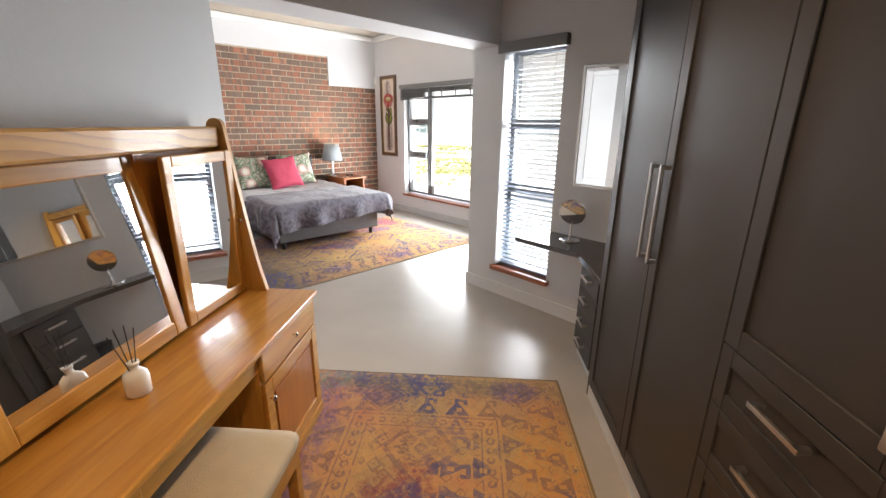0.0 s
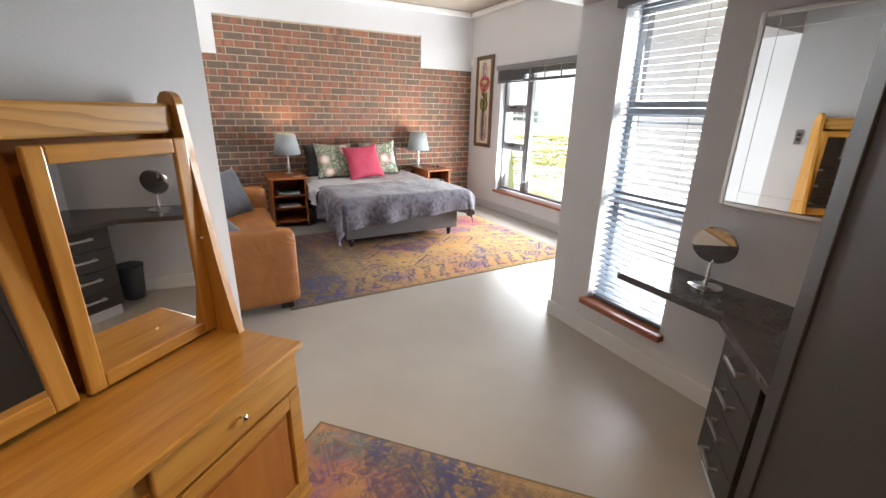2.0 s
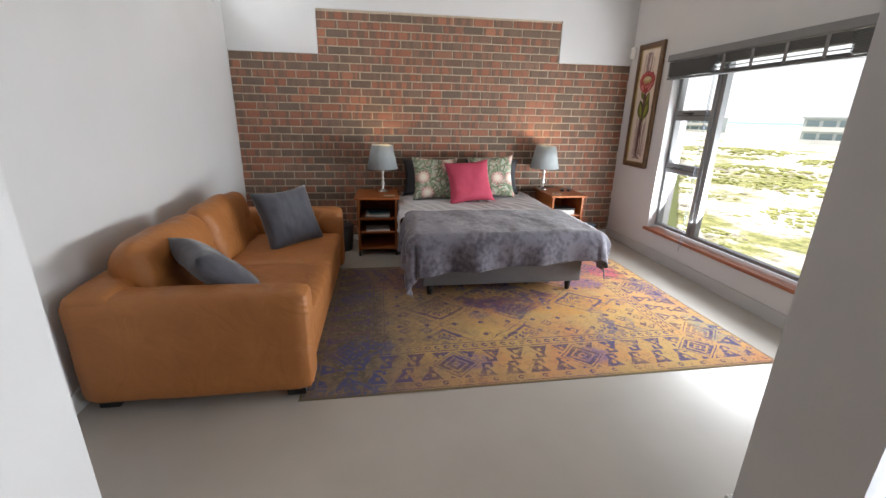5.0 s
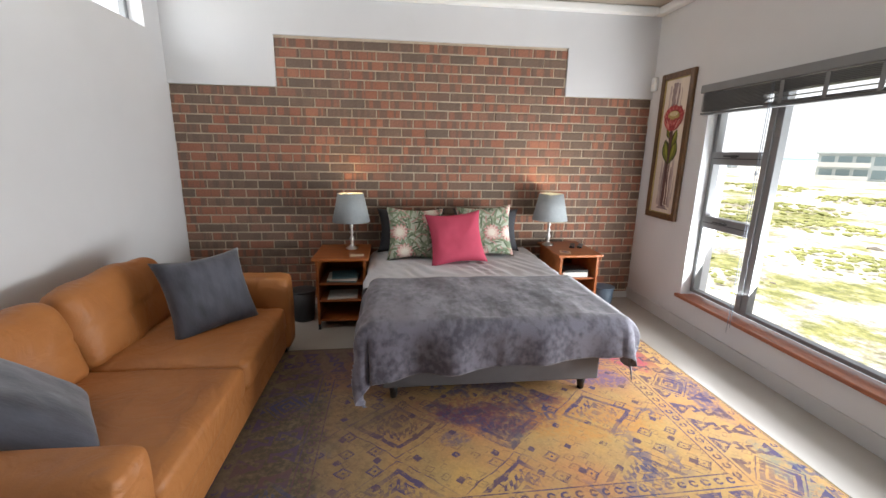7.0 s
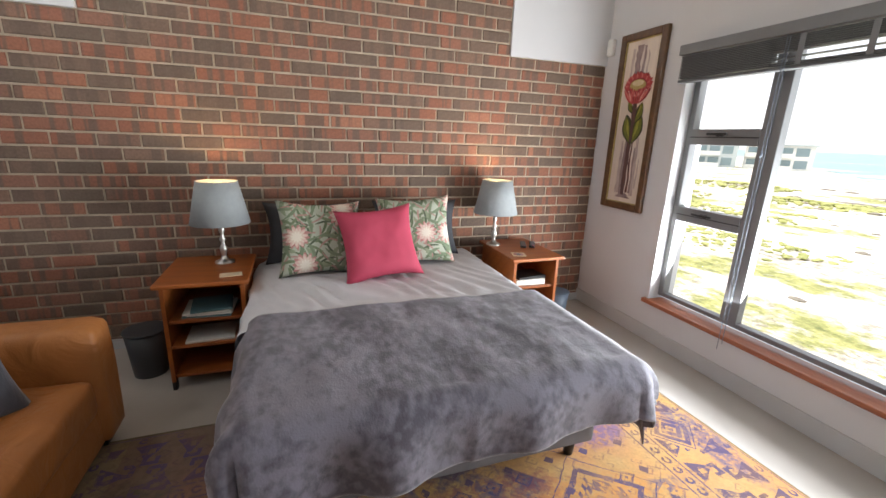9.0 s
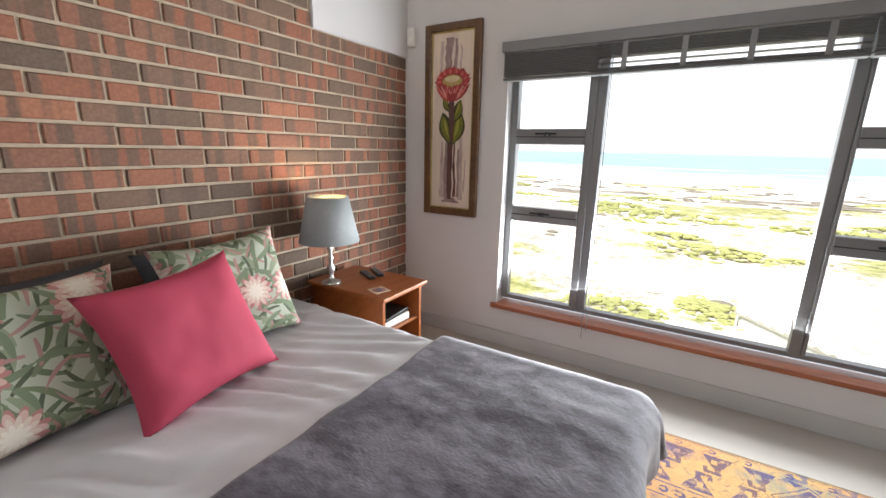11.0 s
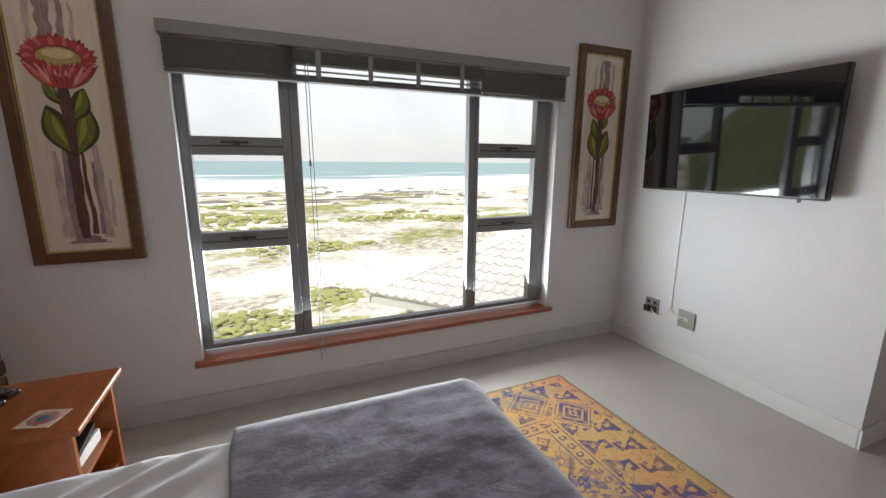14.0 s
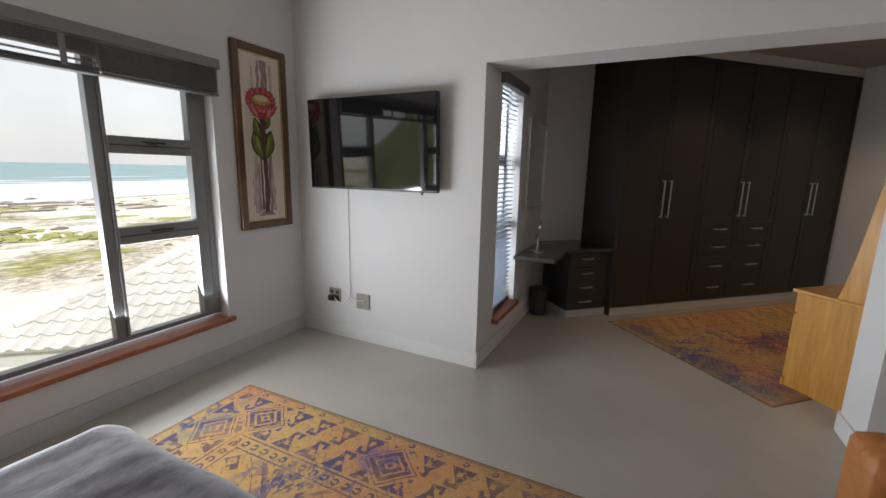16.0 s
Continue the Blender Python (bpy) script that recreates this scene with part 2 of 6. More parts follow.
def mesh_of(bm, name, mat, smooth=False):
    me = bpy.data.meshes.new(name)
    bmesh.ops.recalc_face_normals(bm, faces=bm.faces)
    bm.to_mesh(me)
    bm.free()
    for m in (mat if isinstance(mat, (list, tuple)) else [mat]):
        me.materials.append(m)
    if smooth:
        for p in me.polygons:
            p.use_smooth = True
    return me


def part(name, bm, mat, parent, label="", smooth=False, m=None):
    ob = new(name, mesh_of(bm, name, mat, smooth))
    ob.parent = parent
    if m is not None:
        ob.matrix_basis = m
    return tagged(ob, label)


def thing(name, label, category, m=None, group=""):
    ob = new(name)
    ob.empty_display_size = 0.1
    if m is not None:
        ob.matrix_basis = m
    return tagged(ob, label, category, group)


def solid(name, bm, mat, label, category, m=None, smooth=False, group=""):
    ob = new(name, mesh_of(bm, name, mat, smooth))
    if m is not None:
        ob.matrix_basis = m
    return tagged(ob, label, category, group)


def structure(name, bm, mat, label="", m=None, smooth=False):
    ob = new(name, mesh_of(bm, name, mat, smooth))
    if m is not None:
        ob.matrix_basis = m
    return tagged(ob, label, "", "", "structure")


def soft_block(sx, sy, sz, r, cuts=10, puff=0.0, wobble=0.0, seed=0.0):
    """A cushion-like block from z = 0 to sz, with rounded edges, a crowned top and slight unevenness."""
    bm = bmesh.new()
    bmesh.ops.create_cube(bm, size=2.0)
    bmesh.ops.subdivide_edges(bm, edges=bm.edges[:], cuts=cuts, use_grid_fill=True)
    hx, hy, hz = sx / 2, sy / 2, sz / 2
    for v in bm.verts:
        p = Vector((v.co.x * hx, v.co.y * hy, v.co.z * hz))
        core = Vector((max(-hx + r, min(hx - r, p.x)), max(-hy + r, min(hy - r, p.y)), max(-hz + r, min(hz - r, p.z))))
        d = p - core
        if d.length > 1e-6:
            edge = max(abs(d.x), abs(d.y), abs(d.z))
            p = core + d.normalized() * edge
        if puff and v.co.z > 0:
            p.z += puff * (1 - v.co.x ** 2) * (1 - v.co.y ** 2)
        if wobble:
            p += Vector([wobble * noise.noise(p * 5 + Vector((seed + k * 9, seed, k))) for k in range(3)])
        v.co = p + Vector((0, 0, hz))
    return bm


def pillow(w, h, t, seed=0.0, n=22, pinch=0.13, wrinkle=0.008):
    """A scatter cushion standing in its xz plane, centred, with pulled-out corners and wrinkles."""
    bm = bmesh.new()
    sides = []
    for side in (1, -1):
        grid = []
        for i in range(n + 1):
            row = []
            for j in range(n + 1):
                a, b = 2 * i / n - 1, 2 * j / n - 1
                pull = 1 - pinch * (1 - a * a) * abs(b) ** 3, 1 - pinch * (1 - b * b) * abs(a) ** 3
                x, z = a * w / 2 * pull[1], b * h / 2 * pull[0]
                d = max(0.0, (1 - a ** 4) * (1 - b ** 4)) ** 0.55
                wr = wrinkle * noise.noise(Vector((a * 2.2 + seed, b * 2.2, side * 3 + seed))) + 0.5 * wrinkle * noise.noise(Vector((a * 6 + seed, b * 5, side)))
                y = side * (t / 2 * d + wr * d)
                if side < 0 and (i in (0, n) or j in (0, n)):
                    row.append(sides[0][i][j])
                else:
                    row.append(bm.verts.new((x, y, z)))
            grid.append(row)
        sides.append(grid)
        for i in range(n):
            for j in range(n):
                bm.faces.new((grid[i][j], grid[i + 1][j], grid[i + 1][j + 1], grid[i][j + 1]))
    return bm


# ---------------------------------------------------------------- plan, in metres
EAST, NORTH, SOUTH, PIER_X, JAMB_X, BACK = 4.645, 6.90, 2.84, 2.94, 0.77, 2.54
CEILING = 2.97
DRESS = pose(JAMB_X, BACK, 0, 0, 0, 43.4)
COURSE = 0.0855

structure("floor", boxes((-6, 4.9, -5, 7.2, -0.2, 0.0)), FLOOR, "polished grey cement screed floor")
structure("ceiling", boxes((-0.25, 4.9, BACK, 7.15, CEILING, CEILING + 0.2)), CEIL, "beige painted ceiling")
structure("ceiling_dressing", boxes((-5, 4.9, -5, BACK, 2.70, CEILING + 0.2)), CEIL, "beige painted ceiling")

# brick wall: mortar bed, with plaster standing proud round the stepped panel
structure("wall_north", boxes((-0.25, EAST + 0.25, NORTH + 0.010, NORTH + 0.26, 0, CEILING)), MORTAR, "mortar of the face-brick wall")
LOW, HIGH, STEP_L, STEP_R = 25 * COURSE, 30.2 * COURSE, 0.94, 3.72
structure("wall_plaster", boxes((0, STEP_L, NORTH - 0.014, NORTH + 0.01, LOW, HIGH), (STEP_R, EAST, NORTH - 0.014, NORTH + 0.01, LOW, HIGH),
                                (0, EAST, NORTH - 0.014, NORTH + 0.01, HIGH, CEILING)), WALL, "pale grey plaster above the stepped brickwork")
WIN_Y0, WIN_Y1, WIN_Z0, WIN_Z1 = 3.60, 6.05, 0.33, 2.14
structure("wall_east", boxes((EAST, EAST + 0.25, SOUTH - 0.3, WIN_Y0, 0, CEILING), (EAST, EAST + 0.25, WIN_Y1, NORTH + 0.01, 0, CEILING),
                             (EAST, EAST + 0.25, WIN_Y0, WIN_Y1, 0, WIN_Z0), (EAST, EAST + 0.25, WIN_Y0, WIN_Y1, WIN_Z1, CEILING)), WALL, "pale grey painted wall")
structure("wall_south", boxes((PIER_X, EAST, BACK, SOUTH, 0, CEILING), (JAMB_X, PIER_X, BACK, SOUTH, 2.155, CEILING), (-0.25, JAMB_X, BACK, SOUTH, 0, CEILING)),
          WALL, "pale grey wall with a wide flat-headed opening")
CL_Y0, CL_Y1, CL_Z0, CL_Z1 = 4.6, 6.64, 2.53, 2.87
structure("wall_west", boxes((-0.25, 0, SOUTH, CL_Y0, 0, CEILING), (-0.25, 0, CL_Y1, NORTH + 0.01, 0, CEILING), (-0.25, 0, CL_Y0, CL_Y1, 0, CL_Z0),
                             (-0.25, 0, CL_Y0, CL_Y1, CL_Z1, CEILING)), WALL, "pale grey painted wall with a high slot window")
NW_Y0, NW_Y1, NW_Z0, NW_Z1 = 1.93, 2.49, 0.28, 2.13
structure("wall_narrow", boxes((PIER_X, PIER_X + 0.25, 0.55, NW_Y0, 0, CEILING), (PIER_X, PIER_X + 0.25, NW_Y1, BACK, 0, CEILING),
                               (PIER_X, PIER_X + 0.25, NW_Y0, NW_Y1, 0, NW_Z0), (PIER_X, PIER_X + 0.25, NW_Y0, NW_Y1, NW_Z1, CEILING)), WALL, "pale grey wall with a tall narrow window")
structure("wall_dressing_north", boxes((-3.4, 0, 0, 0.2, 0, CEILING)), WALL, "pale grey wall behind the dressing table", DRESS)
structure("wall_dressing_west", boxes((-3.4, -3.2, -2.75, 0, 0, CEILING)), WALL, "pale grey end wall", DRESS)
structure("wall_dressing_south", boxes((-3.4, 0.85, -2.77, -2.565, 0, CEILING)), WALL, "pale grey wall behind the wardrobe", DRESS)

# cornices
def cornice(name, x0, x1, y0, y1):
    structure(name, boxes((x0, x1, y0, y1, CEILING - 0.075, CEILING - 0.002), bevel=0.018), CORNICE, "white moulded cornice")


cornice("cornice_north", 0.085, EAST - 0.085, NORTH - 0.10, NORTH - 0.016)
cornice("cornice_east", EAST - 0.083, EAST - 0.002, SOUTH + 0.002, NORTH - 0.016)
cornice("cornice_west", 0.002, 0.083, SOUTH + 0.002, NORTH - 0.016)
cornice("cornice_south", 0.085, EAST - 0.085, SOUTH + 0.002, SOUTH + 0.083)

# skirtings
for nm, r, mt in (("baseboard_east", (EAST - 0.016, EAST - 0.001, SOUTH + 0.017, NORTH, 0, 0.115), SKIRT),
                  ("baseboard_south", (PIER_X, EAST - 0.001, SOUTH + 0.001, SOUTH + 0.016, 0, 0.115), SKIRT_W),
                  ("baseboard_narrow", (PIER_X - 0.016, PIER_X - 0.001, 1.2, SOUTH + 0.016, 0, 0.115), SKIRT_W),
                  ("baseboard_west", (0.001, 0.016, SOUTH + 0.02, NORTH - 0.02, 0, 0.115), SKIRT_W),
                  ("baseboard_stub", (0.016, JAMB_X, SOUTH + 0.001, SOUTH + 0.016, 0, 0.115), SKIRT_W),
                  ("baseboard_jamb", (JAMB_X + 0.001, JAMB_X + 0.016, BACK, SOUTH + 0.016, 0, 0.115), SKIRT_W),
                  ("baseboard_north", (0.016, EAST - 0.016, NORTH - 0.018, NORTH - 0.002, 0, 0.07), SKIRT)):
    structure(nm, boxes(r, bevel=0.003), mt, "painted skirting board")
structure("baseboard_dressing", boxes((-3.15, 0, -0.016, -0.001, 0, 0.115)), SKIRT_W, "painted skirting board", DRESS)

# ---------------------------------------------------------------- windows
def frame_bars(ob, bars, mat, name="window_frame"):
    for r in bars:
        part(name, boxes(r, bevel=0.004), mat, ob)


win = thing("window_1", "wide grey aluminium window with side casements, blind raised", "window")
tagged(win, kind="structure")
FX0, FX1 = EAST + 0.085, EAST + 0.145
M1A, M1B, M2A, M2B = 5.42, 5.475, 4.235, 4.29
SASH = ((5.527, 5.998), (3.73, 4.215))
frame_bars(win, [(FX0, FX1, WIN_Y0, WIN_Y0 + 0.045, WIN_Z0 + 0.03, WIN_Z1), (FX0, FX1, WIN_Y1 - 0.045, WIN_Y1, WIN_Z0 + 0.03, WIN_Z1),
                 (FX0, FX1, M1A, M1B, WIN_Z0 + 0.03, WIN_Z1), (FX0, FX1, M2A, M2B, WIN_Z0 + 0.03, WIN_Z1),
                 (FX0, FX1, WIN_Y0 + 0.045, M2A, WIN_Z0 + 0.03, WIN_Z0 + 0.06), (FX0, FX1, M2B, M1A, WIN_Z0 + 0.03, WIN_Z0 + 0.06), (FX0, FX1, M1B, WIN_Y1 - 0.045, WIN_Z0 + 0.03, WIN_Z0 + 0.06),
                 (FX0, FX1, WIN_Y0 + 0.045, M2A, WIN_Z1 - 0.05, WIN_Z1), (FX0, FX1, M2B, M1A, WIN_Z1 - 0.05, WIN_Z1), (FX0, FX1, M1B, WIN_Y1 - 0.045, WIN_Z1 - 0.05, WIN_Z1)], ALU)
for y0, y1 in SASH:
    for a, b in ((y0 - (0.05 if y0 > 5 else 0.08), y0), (y1, y1 + (0.008 if y1 > 5 else 0.018))):
        part("sash_stile", boxes((FX0 - 0.008, FX1 - 0.004, a, b, WIN_Z0 + 0.062, WIN_Z1 - 0.052), bevel=0.004), ALU, win)
    for z in (1.563, 1.02):
        part("transom", boxes((FX0 - 0.012, FX1, y0, y1, z - 0.052, z + 0.052), bevel=0.005), ALU, win)
        part("transom_bead", boxes((FX0 - 0.016, FX0 - 0.0125, y0, y1, z - 0.004, z + 0.002)), BLACK, win, "dark sash joint")
        m = (y0 + y1) / 2
        part("casement_handle", boxes((FX0 - 0.040, FX0 - 0.017, m - 0.012, m + 0.028, z + 0.004, z + 0.03),
                                          (FX0 - 0.056, FX0 - 0.038, m - 0.055, m + 0.085, z + 0.012, z + 0.027), bevel=0.003), BLACK, win, "dark casement stay handle")
PANES = [(M2B, M1A, WIN_Z0 + 0.06, WIN_Z1 - 0.05)] + [(y0, y1, z0, z1) for y0, y1 in SASH for z0, z1 in ((WIN_Z0 + 0.06, 0.968), (1.072, 1.511), (1.615, WIN_Z1 - 0.05))]
for y0, y1, z0, z1 in PANES:
    g = part("pane", boxes((FX1 - 0.03, FX1 - 0.026, y0, y1, z0, z1)), GLASS, win)
    g.visible_shadow = False
part("window_sill", boxes((EAST - 0.035, EAST + 0.145, WIN_Y0 - 0.04, WIN_Y1 + 0.04, WIN_Z0 - 0.03, WIN_Z0 + 0.002), bevel=0.006), SILL, win, "varnished red-brown timber sill")

nwin = thing("window_2", "tall narrow grey aluminium window behind slats", "window")
tagged(nwin, kind="structure")
NX0, NX1 = PIER_X + 0.13, PIER_X + 0.19
frame_bars(nwin, [(NX0, NX1, NW_Y0, NW_Y0 + 0.045, NW_Z0 + 0.02, NW_Z1), (NX0, NX1, NW_Y1 - 0.045, NW_Y1, NW_Z0 + 0.02, NW_Z1),
                  (NX0, NX1, NW_Y0 + 0.045, NW_Y1 - 0.045, NW_Z0 + 0.02, NW_Z0 + 0.06), (NX0, NX1, NW_Y0 + 0.045, NW_Y1 - 0.045, NW_Z1 - 0.05, NW_Z1),
                  (NX0, NX1, NW_Y0 + 0.045, NW_Y1 - 0.045, 0.96, 1.05), (NX0, NX1, NW_Y0 + 0.045, NW_Y1 - 0.045, 1.50, 1.59)], ALU)
for z0, z1 in ((NW_Z0 + 0.06, 0.96), (1.05, 1.50), (1.59, NW_Z1 - 0.05)):
    g = part("pane", boxes((NX1 - 0.03, NX1 - 0.026, NW_Y0 + 0.045, NW_Y1 - 0.045, z0, z1)), GLASS, nwin)
    g.visible_shadow = False
part("window_sill", boxes((PIER_X - 0.05, PIER_X + 0.13, NW_Y0 - 0.03, NW_Y1 + 0.03, NW_Z0 - 0.04, NW_Z0 + 0.002), bevel=0.008), SILL, nwin, "varnished red-brown timber sill")

hwin = thing("window_3", "high slot window under the ceiling", "window")
tagged(hwin, kind="structure")
frame_bars(hwin, [(-0.16, -0.11, CL_Y0, CL_Y1, CL_Z0, CL_Z0 + 0.04), (-0.16, -0.11, CL_Y0, CL_Y1, CL_Z1 - 0.04, CL_Z1), (-0.16, -0.11, CL_Y0, CL_Y0 + 0.04, CL_Z0 + 0.04, CL_Z1 - 0.04),
                  (-0.16, -0.11, CL_Y1 - 0.04, CL_Y1, CL_Z0 + 0.04, CL_Z1 - 0.04), (-0.16, -0.11, 5.54, 5.58, CL_Z0 + 0.04, CL_Z1 - 0.04)], ALU)
for y0, y1 in ((CL_Y0 + 0.04, 5.54), (5.58, CL_Y1 - 0.04)):
    g = part("pane", boxes((-0.138, -0.134, y0, y1, CL_Z0 + 0.04, CL_Z1 - 0.04)), GLASS, hwin)
    g.visible_shadow = False

ROOF_X, ROOF_Y, ROOF_EAVE, ROOF_RISE, ROOF_TURN = 9.0, 4.1, -0.8, 0.41, -50

# ---------------------------------------------------------------- outside
def ground_material():
    """Pale sand broken by gravel and by scrub of mixed greens, thicker near the house."""
    m = material("dune_ground", (0.70, 0.67, 0.60), 0.95, vary=0.12, scale=1.1, bump=0.4, bump_scale=5, edge=0.12)
    n, l = m.node_tree.nodes, m.node_tree.links
    b = n["Principled BSDF"]
    last = b.inputs["Base Color"].links[0].from_socket
    tc, sp = n.new("ShaderNodeTexCoord"), n.new("ShaderNodeSeparateXYZ")
    l.new(tc.outputs["Object"], sp.inputs[0])

    def field(scale, detail, rough, off):
        mp, t = n.new("ShaderNodeMapping"), n.new("ShaderNodeTexNoise")
        mp.inputs["Location"].default_value = (off, off, 0)
        mp.inputs["Scale"].default_value = (1.15, 0.85, 1)
        l.new(tc.outputs["Object"], mp.inputs[0])
        l.new(mp.outputs[0], t.inputs[0])
        t.inputs["Scale"].default_value, t.inputs["Detail"].default_value, t.inputs["Roughness"].default_value = scale, detail, rough
        return t.outputs[0]

    def steps(v, *stops):
        r = n.new("ShaderNodeValToRGB")
        cr = r.color_ramp
        cr.elements[0].position, cr.elements[0].color = stops[0][0], (*stops[0][1], 1)
        cr.elements[1].position, cr.elements[1].color = stops[-1][0], (*stops[-1][1], 1)
        for p, c in stops[1:-1]:
            cr.elements.new(p).color = (*c, 1)
        l.new(v, r.inputs[0])
        return r.outputs[0]

    def lay(mask, top, last):
        k = n.new("ShaderNodeMix")
        k.data_type = "RGBA"
        l.new(mask, k.inputs[0])
        l.new(last, k.inputs[6])
        l.new(top, k.inputs[7])
        return k.outputs[2]

    W, K = (1, 1, 1), (0, 0, 0)
    stones = steps(field(2.6, 6, 0.8, 9.0), (0.40, (0.20, 0.18, 0.15)), (0.50, (0.42, 0.38, 0.31)), (0.60, (0.68, 0.64, 0.56)))
    last = lay(steps(field(0.16, 8, 0.7, 4.0), (0.48, K), (0.58, W)), stones, last)
    near, add = n.new("ShaderNodeMapRange"), n.new("ShaderNodeMath")
    near.inputs[1].default_value, near.inputs[2].default_value, near.inputs[3].default_value, near.inputs[4].default_value = 8, 23, 0.10, 0.0
    l.new(sp.outputs[0], near.inputs[0])
    add.operation = "ADD"
    l.new(field(0.10, 10, 0.72, 0.0), add.inputs[0])
    l.new(near.outputs[0], add.inputs[1])
    green = steps(field(1.7, 8, 0.75, 2.0), (0.34, (0.10, 0.115, 0.04)), (0.46, (0.20, 0.21, 0.07)), (0.56, (0.35, 0.34, 0.13)), (0.66, (0.50, 0.46, 0.28)))
    last = lay(steps(add.outputs[0], (0.555, K), (0.60, W)), green, last)
    l.new(last, b.inputs["Base Color"])
    return m


GROUND_Z = -3.4
structure("ground", boxes((-900, 4000, -3000, 3000, GROUND_Z - 1, GROUND_Z)), ground_material(), "pale sandy coast with low green scrub")


def sea_material():
    m = material("sea_water", (0.16, 0.30, 0.31), 0.35, second=(0.10, 0.22, 0.25), scale=0.05, stretch=(1, 0.25, 1), bump=0.4, bump_scale=0.8)
    n, l = m.node_tree.nodes, m.node_tree.links
    b = n["Principled BSDF"]
    base = b.inputs["Base Color"].links[0].from_socket
    tc, mp, sep, foam, near, mult, ramp, mixer = (n.new("ShaderNode" + k) for k in ("TexCoord", "Mapping", "SeparateXYZ", "TexNoise", "MapRange", "Math", "ValToRGB", "Mix"))
    mp.inputs["Scale"].default_value = (0.10, 0.02, 1)
    foam.inputs["Scale"].default_value, foam.inputs["Detail"].default_value = 1.0, 6
    near.inputs[1].default_value, near.inputs[2].default_value, near.inputs[3].default_value, near.inputs[4].default_value = 70, 190, 0.34, 0.0
    mult.operation = "ADD"
    ramp.color_ramp.elements[0].position, ramp.color_ramp.elements[1].position = 0.62, 0.72
    mixer.data_type = "RGBA"
    mixer.inputs[7].default_value = (0.72, 0.74, 0.74, 1)
    l.new(tc.outputs["Object"], mp.inputs[0])
    l.new(mp.outputs[0], foam.inputs[0])
    l.new(tc.outputs["Object"], sep.inputs[0])
    l.new(sep.outputs[0], near.inputs[0])
    l.new(foam.outputs[0], mult.inputs[0])
    l.new(near.outputs[0], mult.inputs[1])
    l.new(mult.outputs[0], ramp.inputs[0])
    l.new(ramp.outputs[0], mixer.inputs[0])
    l.new(base, mixer.inputs[6])
    l.new(mixer.outputs[2], b.inputs["Base Color"])
    return m


bm = bmesh.new()
shore = [(72 + 7 * noise.noise(Vector((y * 0.03, 0, 0))) + max(0, y - 20) * 1.1, y) for y in range(-400, 600, 8)]
outline = [(3900, -2900), (3900, 2900), (800, 2900)] + shore[::-1] + [(72, -2900)]
face = bm.faces.new([bm.verts.new((x, y, GROUND_Z + 0.06)) for x, y in outline])
bmesh.ops.triangulate(bm, faces=[face])
structure("water", bm, sea_material(), "turquoise sea with white surf along the shore")

# scrub mounds: nobody could count them
LEAF = material("coastal_scrub", (0.38, 0.385, 0.15), 0.9, second=(0.23, 0.25, 0.09), scale=1.6, bump=0.6, bump_scale=6)
rnd = random.Random(5)


def blob(level):
    bm = bmesh.new()
    bmesh.ops.create_icosphere(bm, subdivisions=level, radius=1.0)
    verts, faces = [v.co.copy() for v in bm.verts], [[v.index for v in f.verts] for f in bm.faces]
    bm.free()
    return verts, faces


TUFT = blob(1)
tuft_v, tuft_f = [], []


def scrub_mat(cx, cy, rx, ry, h, n):
    """A low mat of many uneven tufts, thinning towards its ragged rim."""
    for k in range(int(n * 1.9)):
        a, q = rnd.uniform(0, 2 * math.pi), rnd.random() ** 0.6
        q *= 1 + 0.5 * noise.noise(Vector((cx + 1.6 * math.cos(a), cy + 1.6 * math.sin(a), 2)))
        x, y, rise = cx + rx * q * math.cos(a), cy + ry * q * math.sin(a), max(0.12, 1 - q * q)
        r, base = rnd.uniform(0.07, 0.22) * (0.05 + 0.036 * cx), len(tuft_v)
        for v in TUFT[0]:
            f = 1 + 0.7 * noise.noise(v * 2.3 + Vector((len(tuft_v) * 0.01, cx, k)))
            tuft_v.append((x + v.x * r * f, y + v.y * r * f * 1.3, GROUND_Z - 0.05 + h * rise * 0.5 + v.z * r * f * 0.5))
        tuft_f.extend([[base + i for i in f] for f in TUFT[1]])


for row in ((39, 7, 3.2, 6.0, 0.5, 80), (37, -4, 2.0, 5.5, 0.45, 70), (34.5, -9.5, 1.6, 3.0, 0.5, 40), (26.3, 3.8, 2.0, 3.0, 0.6, 70), (43, 12, 2.5, 5.0, 0.5, 50), (15.2, 6.6, 1.5, 1.8, 0.35, 130), (17.0, 3.8, 1.4, 1.4, 0.3, 110),
            (29.8, 5.5, 1.2, 1.8, 0.5, 40), (24, 19.0, 3.2, 4.6, 0.7, 90), (15.7, 18.2, 1.8, 2.4, 0.6, 50), (40, 40, 6, 6.5, 0.9, 80), (33, 29, 3.5, 4.5, 0.7, 60), (30, 36, 4, 3.6, 0.8, 60), (60, 66, 10, 9, 1.3, 70), (48, 30, 4, 6, 0.7, 60), (58, 44, 6, 8, 0.9, 60), (22, 30, 3, 3, 0.6, 50), (17.5, 24.5, 2.2, 2.0, 0.5, 40)):
    scrub_mat(*row)
for k in range(26):
    d, az = rnd.uniform(20, 80), rnd.uniform(-0.35, 1.0)
    scrub_mat(5 + d * math.cos(az), 4.5 + d * math.sin(az), rnd.uniform(0.4, 1.0) * (1 + d / 40), rnd.uniform(0.6, 1.6) * (1 + d / 40), rnd.uniform(0.2, 0.5), 14)
me = bpy.data.meshes.new("scrub")
me.from_pydata(tuft_v, [], tuft_f)
me.materials.append(LEAF)
